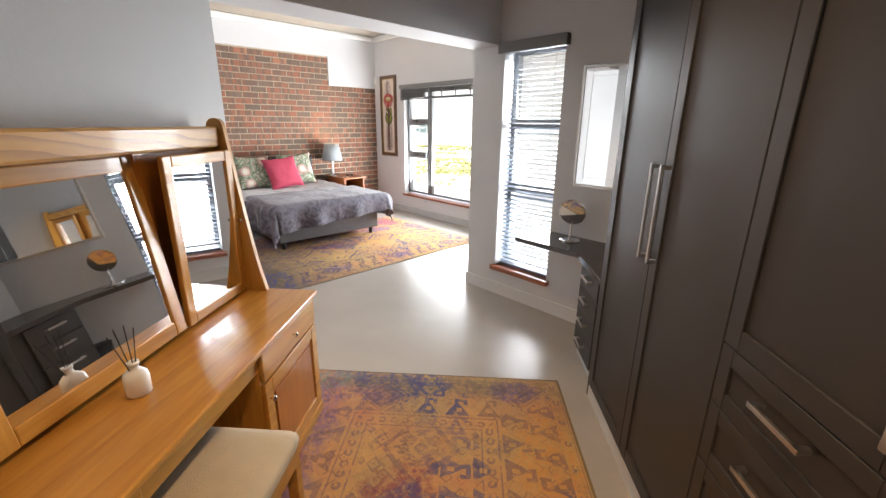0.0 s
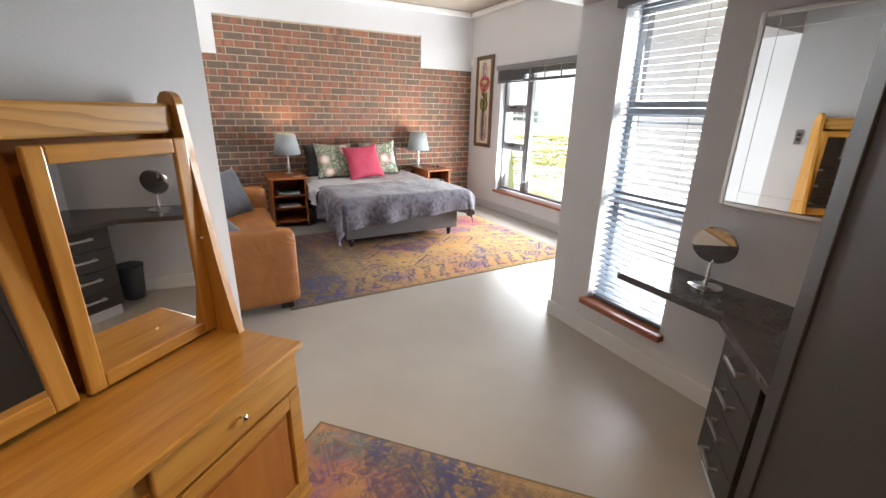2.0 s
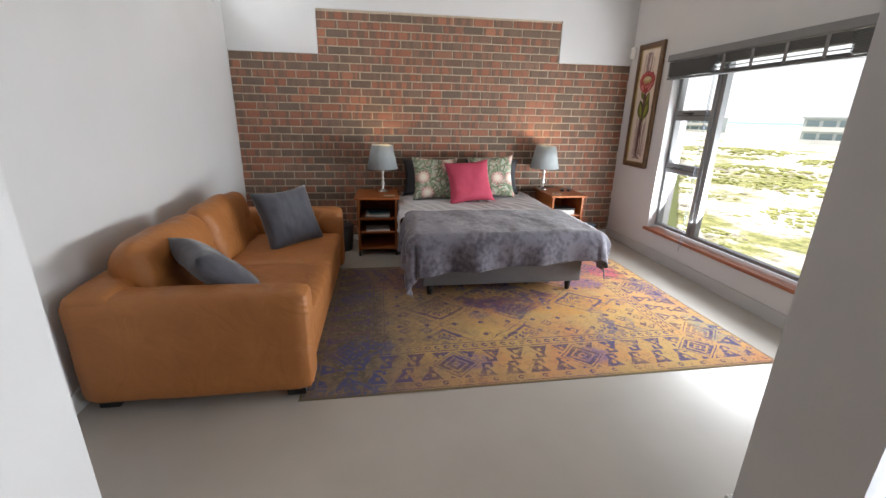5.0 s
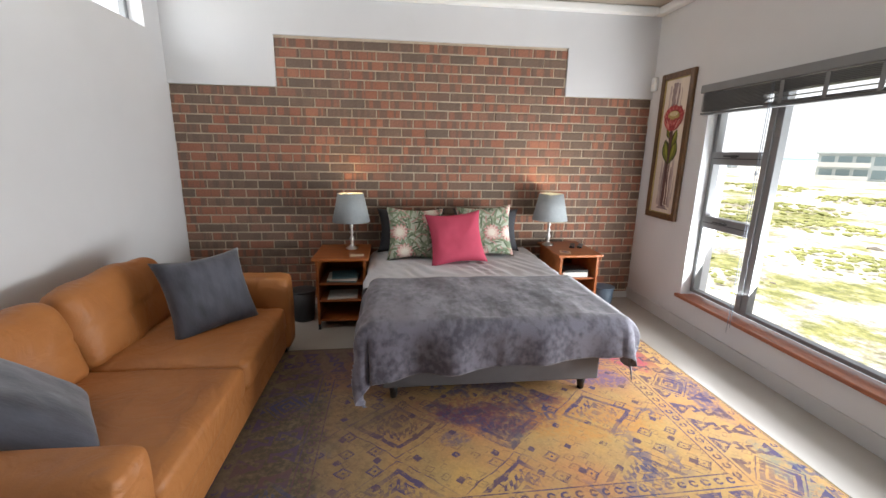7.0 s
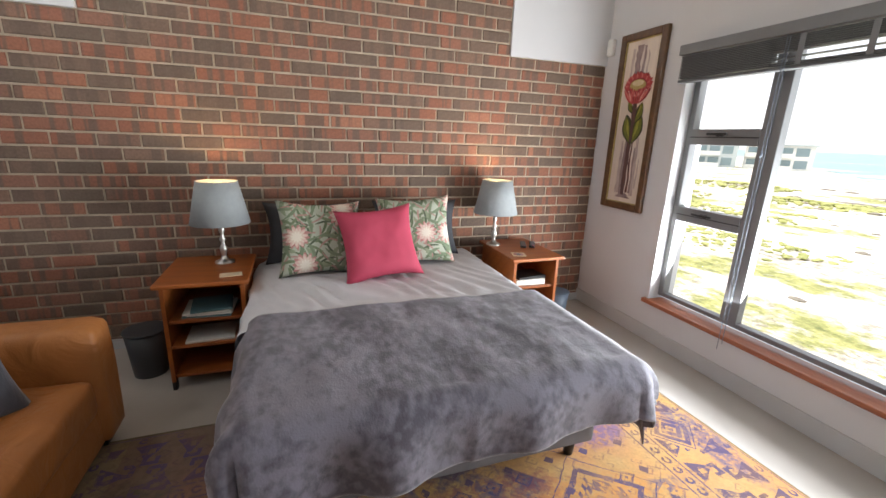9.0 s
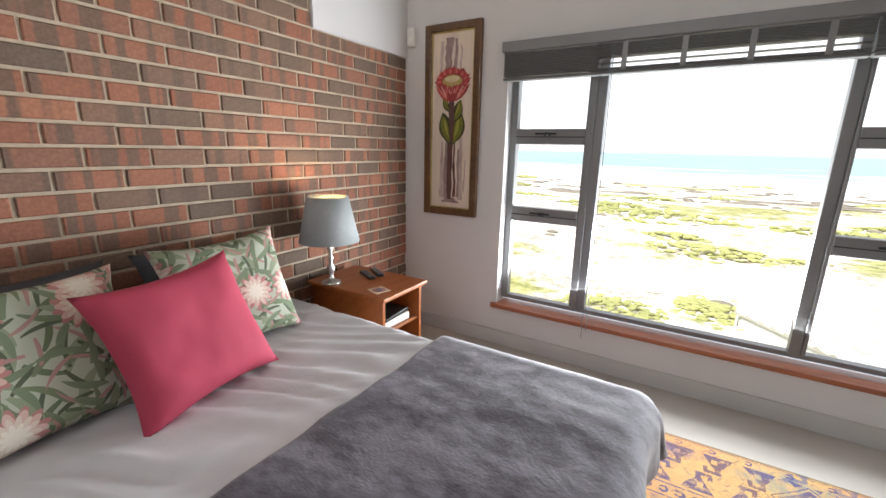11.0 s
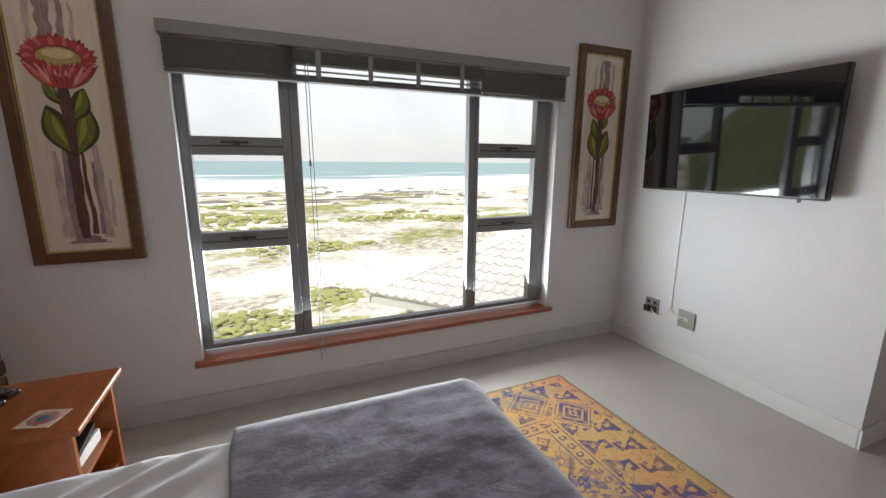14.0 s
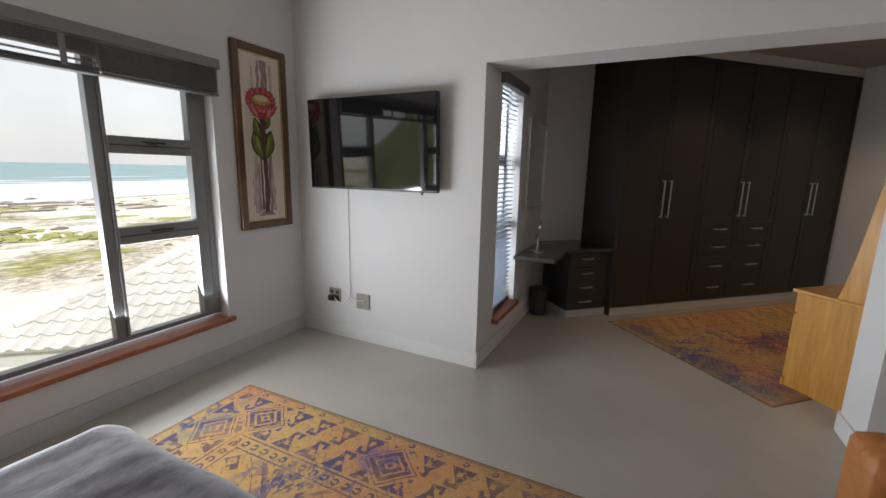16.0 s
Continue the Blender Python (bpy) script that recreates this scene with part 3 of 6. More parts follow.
tagged(new("scrub", me), "low olive-green coastal scrub growing on sand", "scrub", "", "stuff")

ROCK = material("shore_rock", (0.20, 0.18, 0.15), 0.9, vary=0.2, scale=2, bump=0.5, bump_scale=4)
bm = bmesh.new()
for k in range(140):
    cx, cy = 8 + 66 * rnd.random() ** 0.7, rnd.uniform(-30, 45)
    if cx < 16 and cy < 8:
        continue
    r = rnd.uniform(0.05, 0.16) * (1 + cx / 30)
    made = bmesh.ops.create_icosphere(bm, subdivisions=1, radius=1.0)["verts"]
    for v in made:
        q = v.co.copy()
        f = 1 + 0.5 * noise.noise(q * 1.7 + Vector((k * 2.7, 1, 0)))
        v.co = Vector((cx + q.x * r * f, cy + q.y * r * f * 1.6, GROUND_Z + q.z * r * 0.6 * f))
for k in range(46):
    cx, cy = rnd.uniform(52, 68), rnd.uniform(-26, 30)
    r = rnd.uniform(0.25, 0.7)
    made = bmesh.ops.create_icosphere(bm, subdivisions=1, radius=1.0)["verts"]
    for v in made:
        q = v.co.copy()
        f = 1 + 0.5 * noise.noise(q * 1.7 + Vector((k * 1.7, 4, 0)))
        v.co = Vector((cx + q.x * r * f, cy + q.y * r * f * 4.0, GROUND_Z + q.z * 0.22 * f))
rocks = structure("rocks", bm, ROCK, "grey beach boulders scattered on sand")
tagged(rocks, category="rock", kind="stuff")

# green hillside beyond the houses
HILL = material("green_hillside", (0.25, 0.27, 0.085), 0.95, second=(0.14, 0.165, 0.05), scale=0.08, bump=0.8, bump_scale=0.3)
bm = bmesh.new()
n_a, n_r = 60, 16
grid = []
for i in range(n_a + 1):
    az = radians(53 + 92 * i / n_a)
    ridge = min(1.0, i / 7.0) ** 0.8
    row = []
    for j in range(n_r + 1):
        d = 9 + 275 * (j / n_r) ** 1.7
        z = 0.62 + 40 * ridge * math.sin((j / n_r) ** 1.5 * math.pi / 2) * (0.85 + 0.4 * noise.noise(Vector((az * 5, j * 0.2, 3))))
        row.append(bm.verts.new((4 + d * math.cos(az), 4 + d * math.sin(az), GROUND_Z - 0.5 + z)))
    grid.append(row)
for i in range(n_a):
    for j in range(n_r):
        bm.faces.new((grid[i][j], grid[i + 1][j], grid[i + 1][j + 1], grid[i][j + 1]))
structure("backdrop_hill", bm, HILL, "green scrub-covered hillside", smooth=True)

# far houses
HOUSE_W = material("house_white", (0.62, 0.63, 0.62), 0.8, vary=0.05, scale=0.5)
HOUSE_G = material("house_grey", (0.42, 0.47, 0.49), 0.7, vary=0.1, scale=0.5)
DARKGLASS = material("house_glass", (0.19, 0.26, 0.29), 0.2)


def far_house(x, y, turn, w, d, storeys, mat, label):
    h = thing("house", label, "house", pose(x, y, GROUND_Z, 0, 0, turn), "houses along the coast")
    part("wall", boxes((-w / 2, w / 2, -d / 2, d / 2, 0, 3 * storeys)), mat, h)
    part("roof", boxes((-w / 2 - 0.5, w / 2 + 0.5, -d / 2 - 0.7, d / 2 + 0.5, 3 * storeys, 3 * storeys + 0.35)), HOUSE_G, h)
    for s in range(storeys):
        part("balcony", boxes((-w / 2, w / 2 * 0.4, -d / 2 - 1.4, -d / 2, 3 * s + 0.0, 3 * s + 0.25), (-w / 2, w / 2 * 0.4, -d / 2 - 1.4, -d / 2 - 1.32, 3 * s + 0.25, 3 * s + 1.1)), HOUSE_W, h)
        for k in range(4):
            x0 = -w / 2 + 0.6 + k * (w - 1) / 4
            part("window", boxes((x0, x0 + w / 4 - 0.9, -d / 2 - 0.05, -d / 2 + 0.02, 3 * s + 0.5, 3 * s + 2.5)), DARKGLASS, h)
    return h


far_house(110.0, 91.0, -49, 13, 8, 2, HOUSE_G, "grey glass-fronted flat-roofed house with balconies")
far_house(121.0, 80.0, -54, 14, 9, 2, HOUSE_W, "white flat-roofed beach house with long balconies")
far_house(150, 184, -52, 16, 12, 2, HOUSE_G, "grey flat-roofed beach house beyond the dunes")

# neighbour's hipped roof of pale pan tiles, just below the window
TILE = material("pale_roof_tile", (0.62, 0.61, 0.59), 0.85, vary=0.10, scale=5, bump=0.3, bump_scale=40, random_value=0.10)
nb = thing("neighbour_house", "neighbouring house with a pale concrete tile roof", "house", pose(ROOF_X, ROOF_Y, 0, 0, 0, ROOF_TURN))
part("wall", boxes((0.5, 9.5, -9.5, -0.5, GROUND_Z, ROOF_EAVE - 0.12)), HOUSE_W, nb)
RISE = ROOF_RISE
bm = bmesh.new()
c = [bm.verts.new(p) for p in ((0, 0, ROOF_EAVE), (10, 0, ROOF_EAVE), (10, -10, ROOF_EAVE), (0, -10, ROOF_EAVE))]
top = bm.verts.new((5, -5, ROOF_EAVE + 5 * RISE))
for i in range(4):
    bm.faces.new((c[i], c[(i + 1) % 4], top))
bm.faces.new(c[::-1])
roof = part("roof", bm, TILE, nb)
part("fascia", boxes((0, 10, -0.06, -0.02, ROOF_EAVE - 0.18, ROOF_EAVE - 0.01), (0.02, 0.06, -10, -0.06, ROOF_EAVE - 0.18, ROOF_EAVE - 0.01)), HOUSE_W, nb)


TILE_W, TILE_L = 0.19, 0.25


def pan_tile(bm, m):
    """One curved tile lying along +y (up the slope), put in place by m."""
    rows = []
    for yy, lift in ((-0.02, 0.034), (TILE_L + 0.02, 0.003)):
        rows.append([bm.verts.new(m @ Vector((TILE_W * i / 6, yy, lift + 0.042 * math.sin(math.pi * min(1, i / 3.4)) * (1 if i < 4 else 0)))) for i in range(7)])
    low = [bm.verts.new(m @ Vector((TILE_W * i / 6, -0.02, 0.0))) for i in range(7)]
    for i in range(6):
        bm.faces.new((rows[0][i], rows[0][i + 1], rows[1][i + 1], rows[1][i]))
        bm.faces.new((low[i], low[i + 1], rows[0][i + 1], rows[0][i]))


bm = bmesh.new()
pan_tile(bm, Matrix.Identity(4))
TILE_MESH = mesh_of(bm, "roof_tile", TILE)
slope = math.atan(RISE)
side = pose(0, 0, ROOF_EAVE, 0, 0, 270) @ pose(0, 0, 0.01, math.degrees(slope), 0, 0)
rest, singles = bmesh.new(), 0
for r in range(20):
    y = r * TILE_L
    inset = y * math.cos(slope)
    for k in range(40):
        x = k * (TILE_W + 0.001)
        if x < inset or x + TILE_W > 10 - inset or x > 6.8:
            continue
        if x - inset < 3.0 and singles < 290:
            t = new("roof_tile", TILE_MESH)
            t.parent = roof
            t.matrix_basis = side @ pose(x, y, 0)
            singles += 1
        else:
            pan_tile(rest, side @ pose(x, y, 0))
tagged(part("roof_tile_field", rest, TILE, roof, "pale concrete pan tiles"), kind="stuff")
# rounded caps along the hip
bm = bmesh.new()
rod(bm, (0, 0, 0), (0.40, -0.40, 0.40 * RISE), 0.085, 10)
cap = mesh_of(bm, "hip_cap", TILE)
for k in range(12):
    o = new("hip_cap", cap)
    o.parent = roof
    o.location = (0.02 + 0.39 * k, -0.02 - 0.39 * k, ROOF_EAVE + 0.015 + 0.39 * k * RISE)

# ---------------------------------------------------------------- blinds
def big_blind():
    ob = thing("venetian_blind", "grey venetian blind raised and stacked under its valance", "blind")
    x0 = EAST - 0.075
    part("valance", boxes((x0 - 0.012, EAST - 0.002, WIN_Y0 - 0.02, WIN_Y1 + 0.02, 2.085, 2.15), bevel=0.006), ALU, ob, "smooth grey valance rail")
    for y0, y1, loose in ((M1B - 0.02, WIN_Y1 + 0.005, False), (M2B - 0.01, M1A + 0.045, True), (WIN_Y0 - 0.005, M2B - 0.02, False)):
        zz = 2.08
        while zz > 1.94:
            wide = loose and 1.958 < zz < 2.02
            part("slat", boxes((x0 + 0.004, x0 + 0.054, y0, y1, zz - 0.0085, zz - (0.0065 if wide else 0.003))), BLIND, ob)
            zz -= 0.031 if wide else 0.0095
        part("bottom_rail", boxes((x0, x0 + 0.058, y0, y1, 1.912, 1.930), bevel=0.004), BLIND, ob)
        for k in range(4 if loose else 0):
            y = y0 + (y1 - y0) * (k + 0.5) / 4
            part("ladder_tape", boxes((x0 - 0.001, x0 + 0.002, y - 0.014, y + 0.014, 1.931, 2.08)), ALU, ob, "woven grey ladder tape")
    bm = bmesh.new()
    rod(bm, (x0 - 0.006, M1A - 0.03, 0.25), (x0 - 0.006, M1A - 0.03, 2.08), 0.0022, 6)
    rod(bm, (x0 - 0.006, M1A - 0.055, 0.30), (x0 - 0.006, M1A - 0.045, 2.08), 0.0022, 6)
    part("cord", bm, SLAT, ob, "thin pale pull cord")
    bm = bmesh.new()
    lathe([(0.003, 0), (0.008, 0.004), (0.006, 0.03), (0.002, 0.04)], 10, bm, (x0 - 0.006, M1A - 0.03, 1.45))
    part("cord_tassel", bm, SLAT, ob, smooth=True)
    return ob


big_blind()


def narrow_blind():
    ob = thing("venetian_blind", "blue-grey venetian blind lowered with open slats", "blind")
    part("head_rail", boxes((PIER_X - 0.045, PIER_X + 0.02, NW_Y0 - 0.03, NW_Y1 + 0.04, NW_Z1 - 0.045, NW_Z1 + 0.035), bevel=0.005), ALU, ob, "grey valance")
    bm = bmesh.new()
    box(bm, -0.025, 0.025, NW_Y0 + 0.012, NW_Y1 - 0.012, -0.0013, 0.0013)
    slat = mesh_of(bm, "slat", SLAT)
    z = NW_Z0 + 0.05
    while z < NW_Z1 - 0.05:
        s = new("slat", slat)
        s.parent = ob
        s.matrix_basis = pose(PIER_X + 0.065, 0, z, 0, -10, 0)
        z += 0.038
    part("bottom_rail", boxes((PIER_X + 0.04, PIER_X + 0.09, NW_Y0 + 0.012, NW_Y1 - 0.012, NW_Z0 + 0.01, NW_Z0 + 0.028), bevel=0.004), SLAT, ob)
    for y in (NW_Y0 + 0.1, NW_Y1 - 0.1):
        bm = bmesh.new()
        rod(bm, (PIER_X + 0.04, y, NW_Z0 + 0.02), (PIER_X + 0.04, y, NW_Z1 - 0.03), 0.0012, 5)
        part("ladder_cord", bm, SLAT, ob)
    return ob


narrow_blind()


# ---------------------------------------------------------------- dressing area
def bar_handle(parent, x, y, z, length, vertical, out=-1):
    """A square bar pull on a front at y, standing off towards out."""
    bm = bmesh.new()
    o = 0.034 * out
    ys = sorted((y + o, y + o - 0.010 * out))
    if vertical:
        box(bm, x - 0.007, x + 0.007, *ys, z - length / 2, z + length / 2, bevel=0.0015)
        for s in (-1, 1):
            box(bm, x - 0.007, x + 0.007, *sorted((y, y + o)), z + s * (length / 2 - 0.010) - 0.007, z + s * (length / 2 - 0.010) + 0.007)
    else:
        box(bm, x - length / 2, x + length / 2, *ys, z - 0.007, z + 0.007, bevel=0.0015)
        for s in (-1, 1):
            box(bm, x + s * (length / 2 - 0.010) - 0.007, x + s * (length / 2 - 0.010) + 0.007, *sorted((y, y + o)), z - 0.007, z + 0.007)
    return part("handle", bm, STEEL, parent, "brushed steel bar handle")


def shaker_front(name, parent, x0, x1, y, z0, z1, rail=0.062, depth=0.02):
    """A framed front whose face is at y and looks towards +y."""
    bm = bmesh.new()
    g = 0.0015
    x0, x1, z0, z1 = x0 + g, x1 - g, z0 + g, z1 - g
    box(bm, x0, x0 + rail, y - depth, y, z0, z1, bevel=0.002, seg=1)
    box(bm, x1 - rail, x1, y - depth, y, z0, z1, bevel=0.002, seg=1)
    box(bm, x0 + rail, x1 - rail, y - depth, y - 0.0005, z0, z0 + rail, bevel=0.002, seg=1)
    box(bm, x0 + rail, x1 - rail, y - depth, y - 0.0005, z1 - rail, z1, bevel=0.002, seg=1)
    box(bm, x0 + rail - 0.004, x1 - rail + 0.004, y - depth, y - 0.008, z0 + rail - 0.004, z1 - rail + 0.004)
    return part(name, bm, WARD, parent)


WY, WTOP, WU = -2.00, 2.60, 1.06


def wardrobe(x1, drawers):
    """A two-door unit ending at x1."""
    label = "charcoal shaker wardrobe unit with drawers below" if drawers else "tall charcoal shaker wardrobe unit with two doors"
    ob = thing("wardrobe", label, "wardrobe", DRESS @ pose(x1, 0, 0), "built-in wardrobes")
    part("body", boxes((-WU, 0, -2.56, WY - 0.022, 0.08, WTOP)), WARD, ob)
    part("plinth", boxes((-WU, 0, -2.55, WY - 0.006, 0, 0.079)), SKIRT_W, ob, "pale painted plinth")
    for a, b, h in ((-WU, -WU / 2, -WU / 2 - 0.042), (-WU / 2, 0, -WU / 2 + 0.042)):
        if drawers:
            d = shaker_front("door", ob, a, b, WY, 0.955, WTOP)
            bar_handle(d, h, WY, 1.21, 0.38, True, 1)
            for k, (z0, z1) in enumerate(((0.765, 0.955), (0.565, 0.765), (0.33, 0.565), (0.085, 0.33))):
                w = shaker_front("drawer", ob, a, b, WY, z0, z1, rail=0.05)
                bar_handle(w, (a + b) / 2, WY, (z0 + z1) / 2 + 0.025, 0.165, False, 1)
        else:
            d = shaker_front("door", ob, a, b, WY, 0.085, WTOP)
            bar_handle(d, h, WY, 1.21, 0.38, True, 1)
    return ob


wardrobe(0.0, False)
wardrobe(-WU - 0.001, True)
wardrobe(-2 * WU - 0.002, False)
solid("end_panel", boxes((0.002, 0.022, -2.56, WY - 0.004, 0.0, WTOP), bevel=0.002), WARD, "charcoal end panel closing the wardrobe run", "panel", DRESS)
structure("bulkhead", boxes((-3.2, 0.024, -2.56, WY - 0.01, WTOP + 0.003, 2.70)), CORNICE, "white bulkhead over the wardrobes", DRESS)

# counter with drawer pedestal
ped = thing("drawer_pedestal", "charcoal four-drawer pedestal under the stone counter", "drawers", DRESS)
part("body", boxes((0.025, 0.50, -2.53, WY - 0.05, 0.08, 0.675)), WARD, ped)
part("plinth", boxes((0.025, 0.49, -2.50, WY - 0.06, 0, 0.079)), SKIRT_W, ped, "pale painted plinth")
for k in range(4):
    z0 = 0.085 + k * 0.147
    bm = boxes((0.12, 0.498, WY - 0.05, WY - 0.03, z0 + 0.002, z0 + 0.145), bevel=0.002)
    d = part("drawer", bm, WARD, ped)
    bar_handle(d, 0.31, WY - 0.03, z0 + 0.09, 0.14, False, 1)
ped_near = (DRESS @ Vector((0.024, WY - 0.012, 0))).to_2d()
ped_far = (DRESS @ Vector((0.56, WY - 0.012, 0))).to_2d()
gable = (DRESS @ Vector((0.024, -2.54, 0))).to_2d()
bm = prism(bmesh.new(), [(PIER_X - 0.001, 2.0), (2.57, 2.0), tuple(ped_far), tuple(ped_near), tuple(gable), (PIER_X - 0.001, 0.71)], 0.677, 0.712)
bmesh.ops.bevel(bm, geom=bm.edges[:], offset=0.003, segments=1, affect="EDGES")
solid("counter", bm, COUNTER, "dark polished stone counter beside the narrow window", "counter")
structure("wall_closing", boxes((2.56, PIER_X + 0.25, 0.46, 0.705, 0, 2.97)), WALL, "pale grey wall beside the wardrobe")

vm = thing("vanity_mirror", "round chrome swivel mirror standing on the counter", "mirror", pose(2.80, 1.67, 0.712, 0, 0, 14))
part("base", lathe([(0.001, 0), (0.075, 0), (0.073, 0.008), (0.03, 0.016), (0.012, 0.02), (0.001, 0.022)], 28), CHROME, vm, smooth=True)
part("stem", lathe([(0.010, 0.018), (0.014, 0.035), (0.007, 0.05), (0.010, 0.07), (0.006, 0.085), (0.008, 0.11), (0.004, 0.125)], 16), CHROME, vm, smooth=True)
bm = bmesh.new()
bmesh.ops.create_cone(bm, cap_ends=True, segments=40, radius1=0.098, radius2=0.098, depth=0.014)
bmesh.ops.bevel(bm, geom=[e for e in bm.edges if len(e.link_faces) == 2 and e.calc_face_angle(0) > 1], offset=0.004, segments=2, affect="EDGES")
rim = part("rim", bm, CHROME, vm, m=pose(0, 0, 0.215, 0, 75, 0))
bm = bmesh.new()
bmesh.ops.create_cone(bm, cap_ends=True, segments=40, radius1=0.090, radius2=0.090, depth=0.002)
part("glass", bm, MIRROR, rim, "mirror glass", m=pose(0, 0, -0.0085))
bm = bmesh.new()
bmesh.ops.create_cone(bm, cap_ends=True, segments=40, radius1=0.090, radius2=0.090, depth=0.002)
part("glass", bm, MIRROR, rim, "mirror glass", m=pose(0, 0, 0.0085))

wm = thing("wall_mirror", "silver-framed mirror hanging above the counter", "mirror")
MX = PIER_X - 0.001
MY0, MY1, MZ0, MZ1 = 1.08, 1.755, 1.10, 1.935
part("backing", boxes((MX - 0.018, MX, MY0 + 0.01, MY1 - 0.01, MZ0 + 0.01, MZ1 - 0.01)), BLACK, wm)
for r in ((MX - 0.032, MX, MY0, MY0 + 0.022, MZ0, MZ1), (MX - 0.032, MX, MY1 - 0.022, MY1, MZ0, MZ1), (MX - 0.032, MX, MY0 + 0.022, MY1 - 0.022, MZ0, MZ0 + 0.022), (MX - 0.032, MX, MY0 + 0.022, MY1 - 0.022, MZ1 - 0.022, MZ1)):
    part("frame_bar", boxes(r, bevel=0.004), STEEL, wm, "silver frame moulding")
part("glass", boxes((MX - 0.024, MX - 0.02, MY0 + 0.022, MY1 - 0.022, MZ0 + 0.022, MZ1 - 0.022)), MIRROR, wm, "mirror glass")
for r in ((MX - 0.0265, MX - 0.0245, MY0 + 0.022, MY0 + 0.075, MZ0 + 0.022, MZ1 - 0.022), (MX - 0.0265, MX - 0.0245, MY1 - 0.075, MY1 - 0.022, MZ0 + 0.022, MZ1 - 0.022),
          (MX - 0.0265, MX - 0.0245, MY0 + 0.075, MY1 - 0.075, MZ0 + 0.022, MZ0 + 0.075), (MX - 0.0265, MX - 0.0245, MY0 + 0.075, MY1 - 0.075, MZ1 - 0.075, MZ1 - 0.022)):
    part("glass_border", boxes(r, bevel=0.0008), MIRROR, wm, "bevelled mirror border strip")


def bin_thing(x, y, r, h, mat, label):
    ob = thing("waste_bin", label, "bin", pose(x, y, 0))
    part("bucket", lathe([(r * 0.78, 0.0), (r * 0.80, 0.004), (r, h), (r * 0.96, h), (r * 0.76, 0.012), (0.001, 0.012)], 30), mat, ob, smooth=True)
    part("rim", lathe([(r * 0.97, h), (r * 1.04, h - 0.004), (r * 1.05, h + 0.006), (r * 0.97, h + 0.008)], 30), mat, ob, smooth=True)
    return ob


BIN_D = material("dark_grey_plastic", (0.035, 0.037, 0.042), 0.5, vary=0.08, scale=12)
BIN_B = material("blue_grey_plastic", (0.09, 0.125, 0.17), 0.5, vary=0.08, scale=12)
bin_thing(2.825, 1.39, 0.092, 0.27, BIN_D, "dark grey plastic bin under the counter")
bin_thing(1.15, 6.50, 0.115, 0.29, BIN_D, "dark grey plastic bin beside the nightstand")
bin_thing(4.20, 6.62, 0.105, 0.22, BIN_B, "blue-grey plastic bin beside the nightstand")


